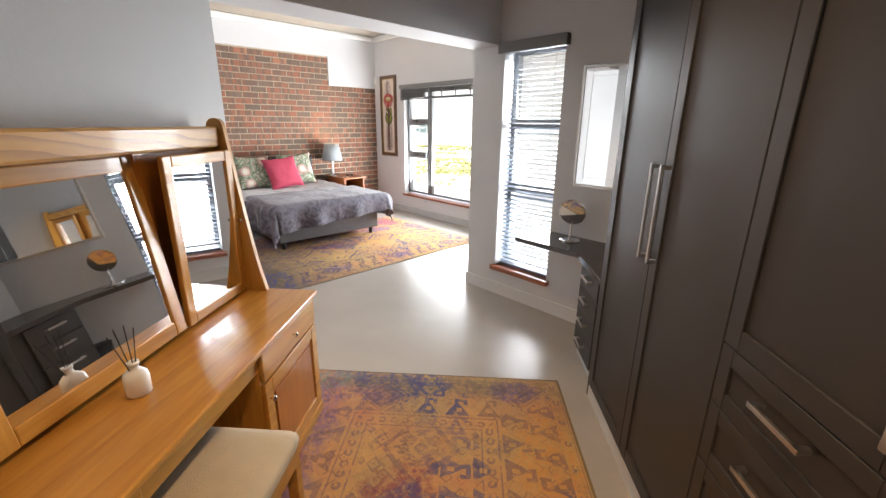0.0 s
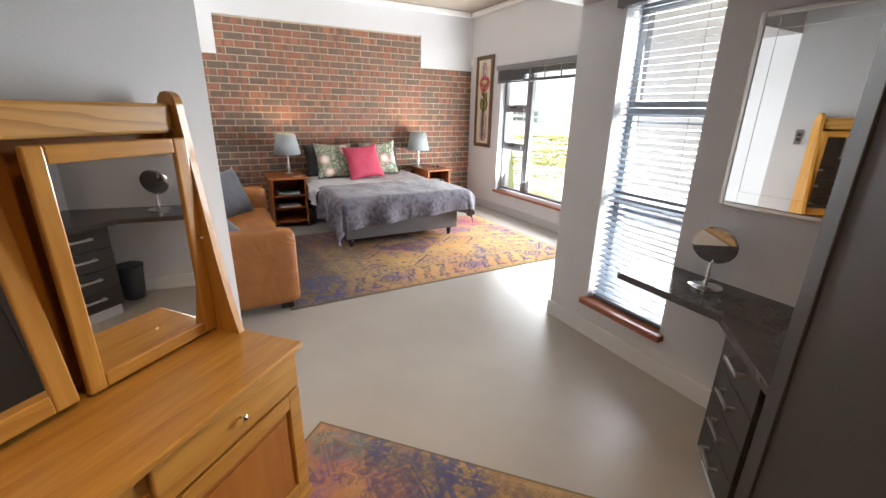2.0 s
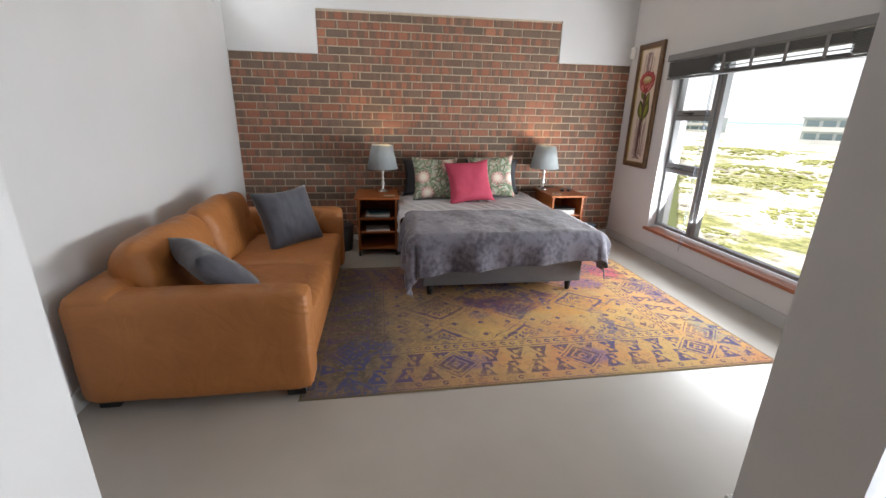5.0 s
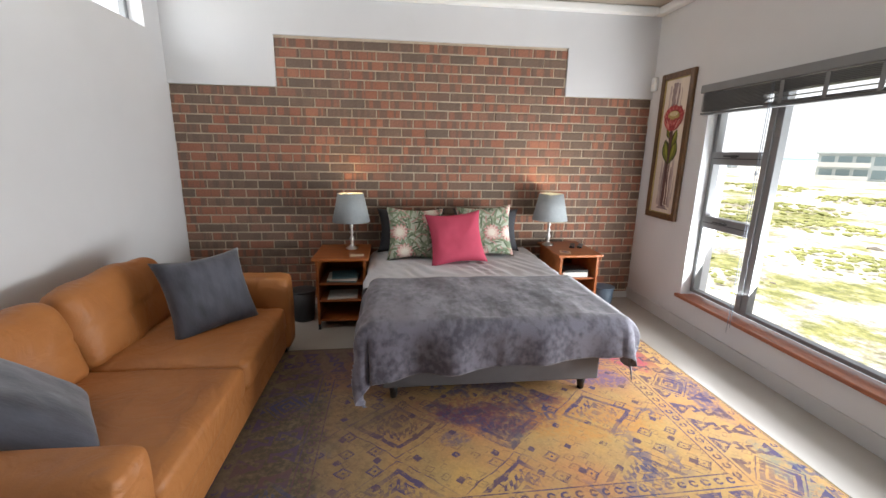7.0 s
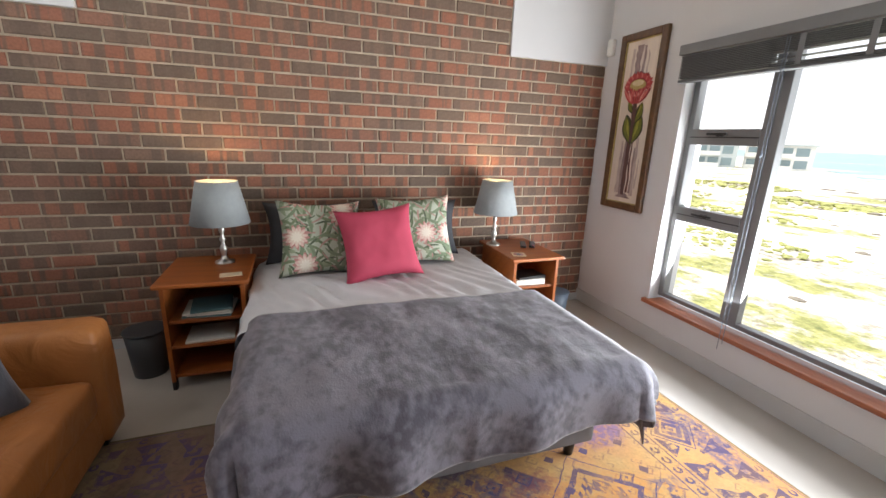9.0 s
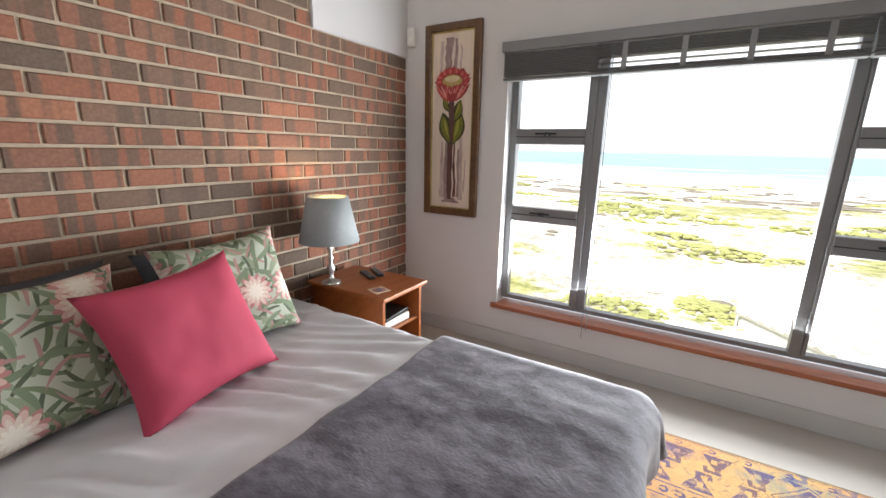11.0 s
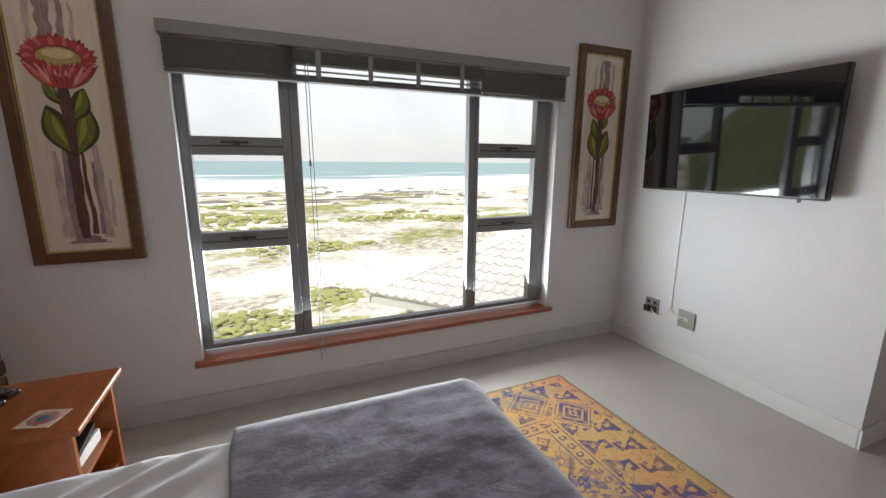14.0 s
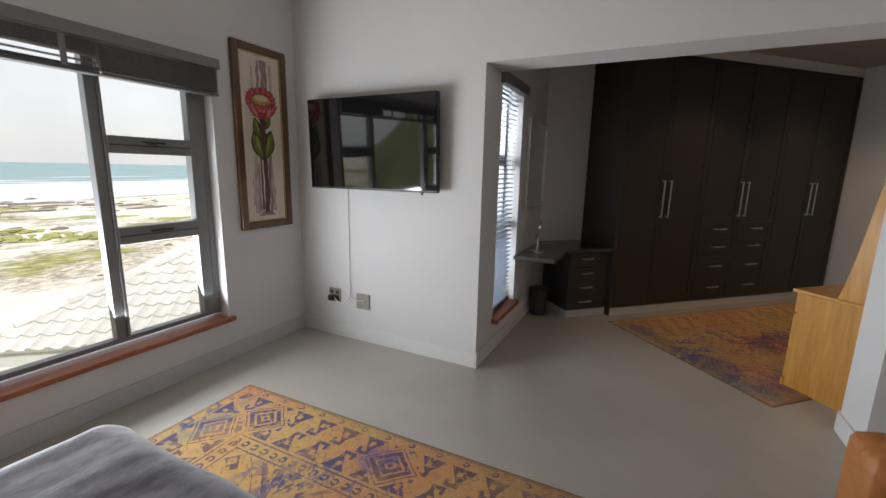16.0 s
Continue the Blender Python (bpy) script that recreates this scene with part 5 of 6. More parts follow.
solid("magazine", boxes((-0.13, 0.13, -0.12, 0.12, 0, 0.012), bevel=0.001), PAPER, "pale magazine lying on the middle shelf", "magazine", pose(1.54, 6.38, 0.2785, 0, 0, 3), group="magazines")
solid("book", boxes((-0.12, 0.12, -0.10, 0.10, 0, 0.045), bevel=0.002), PAPER, "thick white book on the nightstand shelf", "book", pose(3.73, 6.40, 0.4335, 0, 0, -3))
solid("book", boxes((-0.12, 0.12, -0.09, 0.09, 0, 0.02), bevel=0.002), BLACK, "black book on the nightstand shelf", "book", pose(3.73, 6.39, 0.4800, 0, 0, 4))
cardboard = thing("card", "square coaster printed with a magenta flower", "card", pose(3.628, 6.353, NS_H + 0.001, 0, 0, -107.6))
part("sheet", boxes((-0.05, 0.05, -0.05, 0.05, 0, 0.003)), CARD, cardboard)
part("print", lathe([(0.001, 0.0034), (0.040, 0.0034), (0.041, 0.0031), (0.001, 0.0031)], 9), RED_CARD, cardboard, "magenta flower print")
part("print_heart", lathe([(0.001, 0.0042), (0.018, 0.0042), (0.019, 0.0036), (0.001, 0.0036)], 8), TEAL, cardboard, "dark flower centre")
solid("card", boxes((-0.06, 0.06, -0.035, 0.035, 0, 0.003)), CARD, "cream card lying on the nightstand", "card", pose(1.68, 6.32, NS_H + 0.001, 0, 0, 8))
KEY_RUBBER = material("grey_rubber_key", (0.12, 0.12, 0.125), 0.6, vary=0.1, scale=60)


def remote(x, y, z, turn, tip, label):
    ob = thing("remote_control", label, "remote control", pose(x, y, z, 0, tip, turn), "remote controls")
    part("case", boxes((-0.085, 0.085, -0.023, 0.023, 0, 0.019), bevel=0.006), BLACK, ob)
    for i in range(7):
        for j in range(3):
            part("key", boxes((-0.068 + i * 0.02, -0.056 + i * 0.02, -0.017 + j * 0.0125, -0.008 + j * 0.0125, 0.0191, 0.0215)), KEY_RUBBER, ob)
    part("power_key", boxes((0.070, 0.077, 0.004, 0.013, 0.0191, 0.0215)), PETAL_INK, ob, "small red key")


PETAL_INK = material("magenta_ink", (0.42, 0.06, 0.16), 0.5, second=(0.55, 0.22, 0.30), scale=60)
remote(3.799, 6.590, NS_H + 0.001, -117.0, 0, "black television remote lying on the nightstand")
remote(3.878, 6.579, NS_H + 0.001, -121.3, 0, "black remote control beside another on the nightstand")


# ---------------------------------------------------------------- sofa
def sofa():
    ob = thing("sofa", "two-seat tan leather sofa against the wall", "sofa")
    X0, X1, Y0, Y1 = 0.06, 1.21, 3.765, 5.95
    AW = 0.22
    part("base", soft_block(X1 - X0 - 0.05, Y1 - Y0 - 0.04, 0.20, 0.03, 12), LEATHER, ob, smooth=True, m=pose((X0 + X1) / 2 - 0.01, (Y0 + Y1) / 2, 0.055))
    for y in (Y0, Y1 - AW):
        part("armrest", soft_block(X1 - X0, AW, 0.585, 0.055, 14, 0.008, 0.006, y), LEATHER, ob, smooth=True, m=pose((X0 + X1) / 2, y + AW / 2, 0.055))
    part("backrest", soft_block(0.25, Y1 - Y0 - 0.02, 0.62, 0.06, 14, 0.0, 0.006, 3), LEATHER, ob, smooth=True, m=pose(X0 + 0.125, (Y0 + Y1) / 2, 0.055))
    L = (Y1 - Y0 - 2 * AW) / 2
    for k in range(2):
        yc = Y0 + AW + L * (k + 0.5)
        part("seat_cushion", soft_block(0.84, L - 0.004, 0.185, 0.045, 16, 0.020, 0.006, k * 5), LEATHER, ob, smooth=True, m=pose(X1 - 0.43, yc, 0.245))
        bm = soft_block(0.22, L - 0.01, 0.46, 0.085, 22, 0.02, 0.022, k * 7 + 1)
        for v in bm.verts:
            # stitched seam across the cushion
            near = max(0.0, 1 - abs(v.co.z - 0.215) / 0.03)
            v.co.x -= 0.010 * near * (1 if v.co.x > 0 else -1)
        part("back_cushion", bm, LEATHER, ob, smooth=True, m=pose(X0 + 0.315, yc, 0.385, 0, -17, 0))
    for x in (X0 + 0.1, X1 - 0.1):
        for y in (Y0 + 0.1, Y1 - 0.1):
            part("foot", boxes((x - 0.05, x + 0.05, y - 0.05, y + 0.05, 0.012, 0.06), bevel=0.006), BLACK, ob, "dark wooden foot")
    return ob


sofa()
solid("scatter_cushion", pillow(0.57, 0.54, 0.17, 11), VELVET, "slate-grey velvet cushion leaning on the sofa's back", "cushion", pose(0.80, 5.42, 0.645, -24, 0, 50), True, "cushions on the sofa")
solid("scatter_cushion", pillow(0.54, 0.50, 0.18, 14), VELVET, "slate-grey velvet cushion slumped on the sofa's seat", "cushion", pose(0.645, 4.21, 0.620, -44, 0, 128), True, "cushions on the sofa")


# ---------------------------------------------------------------- paintings, television, wall fittings
CANVAS = material("painted_canvas", (0.70, 0.62, 0.52), 0.7, second=(0.56, 0.48, 0.43), scale=5, stretch=(1, 6, 0.5), bump=0.1, bump_scale=300)
UMBER = material("umber_paint", (0.040, 0.020, 0.022), 0.6, second=(0.12, 0.055, 0.05), scale=9, stretch=(1, 6, 0.8))
RUSSET = material("russet_paint", (0.17, 0.065, 0.045), 0.6, second=(0.07, 0.03, 0.03), scale=9, stretch=(1, 6, 0.8))
CRIMSON = material("crimson_paint", (0.13, 0.012, 0.020), 0.6, second=(0.34, 0.05, 0.05), scale=40)
PETAL = material("red_paint", (0.46, 0.065, 0.06), 0.6, second=(0.32, 0.03, 0.035), scale=35)
PETAL_L = material("salmon_paint", (0.58, 0.20, 0.17), 0.6, second=(0.46, 0.09, 0.085), scale=35)
BLUSH = material("blush_paint", (0.66, 0.36, 0.31), 0.6, second=(0.56, 0.20, 0.18), scale=35)
CREAM = material("cream_paint", (0.46, 0.38, 0.15), 0.7, second=(0.30, 0.22, 0.07), scale=25)
IVORY = material("ivory_paint", (0.66, 0.58, 0.43), 0.7, second=(0.50, 0.42, 0.22), scale=30)
WASH = material("mauve_wash", (0.28, 0.20, 0.20), 0.75, second=(0.54, 0.46, 0.41), scale=12, stretch=(1, 6, 1))
WASH_D = material("grey_mauve_wash", (0.15, 0.105, 0.115), 0.75, second=(0.34, 0.26, 0.25), scale=12, stretch=(1, 6, 1))
OLIVE_D = material("dark_olive_paint", (0.060, 0.065, 0.013), 0.6, second=(0.025, 0.025, 0.01), scale=22)
OLIVE = material("olive_paint", (0.19, 0.20, 0.022), 0.6, second=(0.10, 0.115, 0.015), scale=22)
LIME = material("yellow_green_paint", (0.36, 0.35, 0.05), 0.6, second=(0.22, 0.23, 0.03), scale=26)


def blade(length, width, lift, bend=0.0, n=8, widest=0.5):
    """A flat pointed petal or leaf lying in the yz plane, from the origin along +z."""
    bm = bmesh.new()
    left, right = [], []
    power = math.log(0.5) / math.log(widest)
    for i in range(n + 1):
        f = i / n
        w = width / 2 * max(0.04, math.sin(math.pi * (f * 0.94 + 0.06) ** power)) ** 0.85
        y = bend * f * f
        left.append(bm.verts.new((-lift, y - w, f * length)))
        right.append(bm.verts.new((-lift, y + w, f * length)))
    for i in range(n):
        bm.faces.new((left[i], right[i], right[i + 1], left[i + 1]))
    return bm


def swipe(length, w0, w1, lift, seed, n=22):
    """A dragged brush mark with ragged sides, from w0 wide at its foot to w1 at its top."""
    bm = bmesh.new()
    rows = []
    for i in range(n + 1):
        f = i / n
        w = (w0 + (w1 - w0) * f) / 2
        y = 0.010 * noise.noise(Vector((f * 2.5, seed, 1)))
        a, b = (w * (1 + 0.55 * noise.noise(Vector((f * 7, seed * 3.1, k)))) for k in (3, 8))
        rows.append((bm.verts.new((-lift, y - a, f * length)), bm.verts.new((-lift, y + b, f * length))))
    for (a, b), (c, d) in zip(rows, rows[1:]):
        bm.faces.new((a, b, d, c))
    return bm


def painting(y0, y1, z0, z1, flip):
    label = "tall framed protea flower painting in a bronze-brown frame"
    ob = thing("painting", label, "painting", pose(EAST - 0.001, (y0 + y1) / 2, (z0 + z1) / 2), "protea paintings")
    w, h, fw = (y1 - y0) / 2, (z1 - z0) / 2, 0.055
    for r in ((-0.035, 0, -w, -w + fw, -h, h), (-0.035, 0, w - fw, w, -h, h), (-0.0345, 0, -w + fw, w - fw, -h, -h + fw), (-0.0345, 0, -w + fw, w - fw, h - fw, h)):
        part("frame_bar", boxes(r, bevel=0.008), BROWNFRAME, ob, "bronze-brown frame moulding")
    e = fw + 0.008
    for r in ((-0.026, -0.0141, -w + fw, -w + e, -h + fw, h - fw), (-0.026, -0.0141, w - e, w - fw, -h + fw, h - fw),
              (-0.0255, -0.0141, -w + e, w - e, -h + fw, -h + e), (-0.0255, -0.0141, -w + e, w - e, h - e, h - fw)):
        part("frame_bead", boxes(r, bevel=0.002), CREAM, ob, "dull gold inner bead")
    canvas = part("canvas", boxes((-0.014, -0.002, -w + fw, w - fw, -h + fw, h - fw)), CANVAS, ob, "cream streaked painted canvas")
    lift = [0.0142]
    rr = random.Random(3 if flip else 8)
    zf, sg = 0.155, -1 if flip else 1

    def stroke(name, bm_maker, mat, y, z, turn):
        lift[0] += 0.00006
        part(name, bm_maker(lift[0]), mat, canvas, m=pose(0, y * sg, z, -turn * sg))

    # washes behind the flower and round the stem
    for y, z, ln, a, b, mat in ((0.035, zf + 0.16, 0.27, 0.05, 0.060, WASH_D), (-0.020, zf + 0.17, 0.25, 0.028, 0.022, WASH_D), (0.095, zf + 0.17, 0.24, 0.02, 0.03, WASH), (-0.07, zf + 0.16, 0.22, 0.02, 0.012, WASH),
                                (0.075, -0.55, 0.42, 0.045, 0.02, WASH), (-0.085, -0.56, 0.46, 0.05, 0.02, WASH), (0.045, -0.58, 0.50, 0.03, 0.03, WASH_D), (-0.060, -0.54, 0.36, 0.022, 0.012, WASH_D), (-0.115, -0.50, 0.24, 0.018, 0.008, WASH), (0.0, -0.585, 0.04, 0.17, 0.06, WASH_D)):
        stroke("brush_mark", lambda q: swipe(ln, a, b, q, rr.uniform(0, 50)), mat, y, z, rr.uniform(-1.5, 1.5))
    # stem, dragged downwards
    for y, z, ln, a, b, mat in ((0.006, -0.56, 0.70, 0.040, 0.036, UMBER), (-0.030, -0.54, 0.46, 0.022, 0.012, RUSSET), (0.026, -0.50, 0.40, 0.016, 0.010, UMBER), (0.012, -0.46, 0.36, 0.014, 0.010, RUSSET)):
        stroke("stem", lambda q: swipe(ln, a, b, q, rr.uniform(0, 50)), mat, y, z, 0)
    # broad leaves clasping the stem, each with a lit side
    for t, ln, wd, y, z, mat in ((30, 0.235, 0.115, 0.0, zf - 0.305, OLIVE_D), (-28, 0.245, 0.125, 0.0, zf - 0.31, OLIVE_D), (-40, 0.165, 0.085, -0.004, zf - 0.15, OLIVE_D), (52, 0.125, 0.055, 0.006, zf - 0.075, OLIVE_D)):
        s = 1 if t > 0 else -1
        stroke("leaf", lambda q: blade(ln, wd, q, -0.045 * s * sg, 10, 0.6), mat, y, z, t)
        stroke("leaf_light", lambda q: blade(ln * 0.86, wd * 0.60, q, -0.045 * s * sg, 10, 0.6), OLIVE, y + 0.012 * s, z + 0.014, t * 1.05)
        stroke("leaf_light", lambda q: blade(ln * 0.6, wd * 0.22, q, -0.03 * s * sg, 8, 0.6), LIME, y + 0.02 * s, z + 0.05, t * 0.95)
    stroke("stem", lambda q: swipe(0.30, 0.026, 0.050, q, rr.uniform(0, 50)), UMBER, 0.0, zf - 0.29, 0)
    # back ring of petals, then the dome, then the cup of front petals
    zc = zf + 0.135
    for ring, (rx, rz, ln, mats) in enumerate(((0.094, 0.052, 0.052, (CRIMSON, PETAL)), (0.084, 0.044, 0.050, (PETAL, PETAL_L, PETAL)))):
        for k in range(25):
            a = radians(-118 + 236 * (k + 0.5 * ring) / 24.5)
            stroke("petal", lambda q: blade(ln * rr.uniform(0.8, 1.15), 0.024, q), mats[k % len(mats)], rx * math.sin(a), zc + rz * math.cos(a), math.degrees(a) * 0.86 + rr.uniform(-6, 6))
    for nm, mat, rx, rz, dz in (("flower_shade", CRIMSON, 0.094, 0.055, 0.0), ("flower_heart", CREAM, 0.083, 0.046, 0.0), ("flower_light", IVORY, 0.060, 0.022, 0.018)):
        lift[0] += 0.0001
        bm = bmesh.new()
        bmesh.ops.create_circle(bm, cap_ends=True, segments=30, radius=rx, matrix=pose(-lift[0], 0, zc + dz, 0, 90, 0) @ Matrix.Diagonal((rz / rx, 1, 1, 1)))
        part(nm, bm, mat, canvas)
    for count, reach, base, add, wd, mats in ((15, 62, 0.098, 0.070, 0.034, (CRIMSON, CRIMSON, PETAL)), (13, 56, 0.090, 0.060, 0.020, (PETAL_L, CRIMSON, PETAL)), (10, 48, 0.074, 0.044, 0.016, (BLUSH, PETAL, PETAL_L)), (8, 40, 0.046, 0.022, 0.020, (CRIMSON, PETAL))):
        for k in range(count):
            a = -reach + 2 * reach * k / (count - 1)
            stroke("petal", lambda q: blade((base + add * abs(a) / reach) * rr.uniform(0.9, 1.08), wd, q, -0.0006 * a * sg), mats[k % len(mats)], 0.018 * a / reach, zf + 0.002, a + rr.uniform(-3, 3))
    return ob


painting(6.245, 6.705, 0.972, 2.333, False)
painting(2.962, 3.448, 0.972, 2.337, True)

tv = thing("television", "large black flat-screen television on a wall bracket", "television", pose(3.825, 2.945, 1.636, -1.7, 0, 0))
part("housing", boxes((-0.585, 0.585, -0.05, -0.004, -0.345, 0.345), bevel=0.006), BLACK, tv)
part("screen", boxes((-0.577, 0.577, -0.004, 0.0, -0.330, 0.338)), SCREEN, tv, "glossy black screen")
part("logo_bar", boxes((-0.47, -0.455, -0.012, 0.002, -0.362, -0.345)), BLACK, tv)
part("bracket", boxes((-0.15, 0.15, -0.104, -0.05, -0.12, 0.12)), BLACK, tv)


def socket(x, z, s, label, dark):
    ob = thing("wall_socket", label, "socket", pose(x, SOUTH + 0.001, z), "wall sockets")
    part("plate", boxes((-s, s, 0, 0.010, -s, s), bevel=0.003), PLATE, ob, "brushed steel plate")
    if not dark:
        part("cable_outlet", boxes((-0.018, 0.018, 0.0101, 0.014, -0.012, 0.012), bevel=0.003), STEEL, ob)
        return ob
    for kx in (-0.5, 0.5):
        part("rocker", boxes((s * kx - s * 0.25, s * kx + s * 0.25, 0.0101, 0.015, s * 0.25, s * 0.7), bevel=0.002), BLACK, ob, "black switch rocker")
    part("outlet", boxes((-s * 0.8, s * 0.0, 0.0101, 0.013, -s * 0.75, s * 0.05), bevel=0.002), BLACK, ob)
    part("plug", boxes((s * 0.0, s * 0.75, 0.0135, 0.05, -s * 0.75, s * 0.05), bevel=0.006), BLACK, ob, "black plug")
    return ob


socket(4.27, 0.365, 0.062, "brushed steel double socket with plug", True)
socket(3.97, 0.350, 0.066, "brushed steel blank wall plate", False)
cable = thing("tv_cable", "white television cable trunk running down the wall", "cable")
bm = bmesh.new()
box(bm, 4.102, 4.114, SOUTH + 0.001, SOUTH + 0.008, 0.41, 1.33, bevel=0.002)
part("trunking", bm, SKIRT_W, cable, "narrow painted cable trunk")
bm = bmesh.new()
pts = [Vector((4.108, SOUTH + 0.012, 0.43)), Vector((4.112, SOUTH + 0.03, 0.36)), Vector((4.16, SOUTH + 0.045, 0.315)), Vector((4.22, SOUTH + 0.04, 0.32)), Vector((4.26, SOUTH + 0.03, 0.35))]
for a, b in zip(pts, pts[1:]):
    rod(bm, a, b, 0.004, 6)
pts = [Vector((4.108, SOUTH + 0.012, 0.43)), Vector((4.09, SOUTH + 0.03, 0.38)), Vector((4.04, SOUTH + 0.035, 0.355)), Vector((3.985, SOUTH + 0.02, 0.36))]
for a, b in zip(pts, pts[1:]):
    rod(bm, a, b, 0.004, 6)
part("loop", bm, PLASTIC_W, cable)
ds = thing("alarm_sensor", "small white alarm sensor in the room's corner", "sensor", pose(EAST - 0.002, 6.83, 2.27))
part("housing", boxes((-0.045, 0, -0.032, 0.032, -0.065, 0.065), bevel=0.012), PLASTIC_W, ds)
part("lens", boxes((-0.049, -0.044, -0.02, 0.02, -0.045, 0.0), bevel=0.002), CERAMIC, ds)
for x, y in ((1.5, 6.12), (2.74, 6.12), (3.97, 6.16), (1.5, 4.0), (2.74, 4.0), (3.97, 4.0)):
    dl = thing("downlight", "small recessed chrome downlight, unlit", "downlight", pose(x, y, CEILING - 0.002), "ceiling downlights")
    part("ring", lathe([(0.030, 0), (0.045, -0.006), (0.048, 0.0), (0.030, 0)], 24), CHROME, dl, smooth=True)
    part("lens", lathe([(0.001, -0.001), (0.029, -0.001), (0.029, 0.0)], 20), CERAMIC, dl)

# ---------------------------------------------------------------- rugs
def rug_material(name, hx, hy, cool_side, seed, faded=0.97, dyes=(), grey=1.0):
    """A worn printed oriental rug: bordered field, diamond medallions, hooked border, faded ground."""
    m = bpy.data.materials.new(name)
    m.use_nodes = True
    n, l = m.node_tree.nodes, m.node_tree.links
    b = n["Principled BSDF"]
    b.inputs["Roughness"].default_value = 0.95
    tc, sep = n.new("ShaderNodeTexCoord"), n.new("ShaderNodeSeparateXYZ")
    l.new(tc.outputs["Object"], sep.inputs[0])
    X0_, Y0_ = sep.outputs[0], sep.outputs[1]

    def put(sock, v):
        if isinstance(v, (int, float)):
            sock.default_value = v
        else:
            l.new(v, sock)

    def op(kind, a, c=0.0, e=0.0):
        k = n.new("ShaderNodeMath")
        k.operation = kind
        put(k.inputs[0], a)
        put(k.inputs[1], c)
        put(k.inputs[2], e)
        return k.outputs[0]

    def ramp(v, lo, hi):
        k = n.new("ShaderNodeMapRange")
        k.inputs[1].default_value, k.inputs[2].default_value = lo, hi
        put(k.inputs[0], v)
        return k.outputs[0]

    def mixc(f, a, c):
        k = n.new("ShaderNodeMix")
        k.data_type = "RGBA"
        put(k.inputs[0], f)
        for s, v in ((6, a), (7, c)):
            if isinstance(v, tuple):
                k.inputs[s].default_value = (*v, 1)
            else:
                l.new(v, k.inputs[s])
        return k.outputs[2]

    def nz(scale, detail=4, off=0.0, rough=0.55):
        mp, k = n.new("ShaderNodeMapping"), n.new("ShaderNodeTexNoise")
        mp.inputs["Location"].default_value = (off + seed, off * 0.7, 0)
        l.new(tc.outputs["Object"], mp.inputs[0])
        l.new(mp.outputs[0], k.inputs[0])
        k.inputs["Scale"].default_value, k.inputs["Detail"].default_value, k.inputs["Roughness"].default_value = scale, detail, rough
        return k.outputs[0]

    def cell(v, p, shift=0.0):
        """-0.5 .. 0.5 within each repeat of length p"""
        return op("SUBTRACT", op("FRACT", op("ADD", op("DIVIDE", v, p), shift)), 0.5)

    def less(a, c):
        return op("LESS_THAN", a, c)

    def both(a, c):
        return op("MULTIPLY", a, c)

    def either(a, c):
        return op("MAXIMUM", a, c)

    def band(v, a, c):
        return both(op("GREATER_THAN", v, a), less(v, c))

    X = op("ADD", X0_, op("MULTIPLY", op("SUBTRACT", nz(5.0, 3, 30.0), 0.5), 0.05))
    Y = op("ADD", Y0_, op("MULTIPLY", op("SUBTRACT", nz(5.0, 3, 40.0), 0.5), 0.05))
    ax, ay = op("ABSOLUTE", X0_), op("ABSOLUTE", Y0_)
    dx, dy = op("SUBTRACT", hx, ax), op("SUBTRACT", hy, ay)
    d = op("MINIMUM", dx, dy)
    on_long = less(dy, dx)
    along = op("ADD", both(on_long, X), both(op("SUBTRACT", 1.0, on_long), Y))

    # hooked border: triangles with a notch and a curl, alternately up and down
    P = 0.17
    row = op("DIVIDE", op("SUBTRACT", d, 0.085), 0.15)
    upper = op("GREATER_THAN", row, 1.0)
    sign = op("SUBTRACT", 1.0, op("MULTIPLY", upper, 2.0))
    qq = op("MULTIPLY", op("SUBTRACT", op("MULTIPLY", op("FRACT", row), 2.0), 1.0), sign)
    f = op("MULTIPLY", op("SUBTRACT", op("FRACT", op("ADD", op("DIVIDE", along, P), op("MULTIPLY", upper, 0.5))), 0.5), sign)
    q = op("DIVIDE", op("SUBTRACT", d, 0.235), 0.15)
    aq = op("ABSOLUTE", q)
    tri = both(less(op("ADD", op("MULTIPLY", op("ABSOLUTE", f), 2.0), op("MULTIPLY", op("ADD", qq, 1.0), 0.50)), 0.80), op("GREATER_THAN", qq, -0.95))
    notch = both(less(op("ABSOLUTE", op("SUBTRACT", f, 0.06)), 0.075), band(qq, -0.55, -0.1))
    stemb = both(less(op("ABSOLUTE", op("ADD", f, 0.02)), 0.065), band(qq, 0.1, 0.92))
    hook = either(both(band(f, 0.0, 0.32), band(qq, 0.62, 0.92)), both(band(f, 0.22, 0.34), band(qq, 0.25, 0.92)))
    hooks = either(both(tri, op("SUBTRACT", 1.0, notch)), either(stemb, hook))
    # lozenges now and then in the border
    g = cell(along, 0.86, 0.2)
    loz = op("ADD", op("MULTIPLY", op("ABSOLUTE", g), 5.4), aq)
    lozenge = both(less(loz, 0.95), op("GREATER_THAN", op("ABSOLUTE", op("SUBTRACT", op("FRACT", op("MULTIPLY", loz, 3.0)), 0.5)), 0.17))
    hooks = op("ADD", both(op("GREATER_THAN", loz, 1.1), hooks), lozenge)
    border = both(band(d, 0.085, 0.385), hooks)
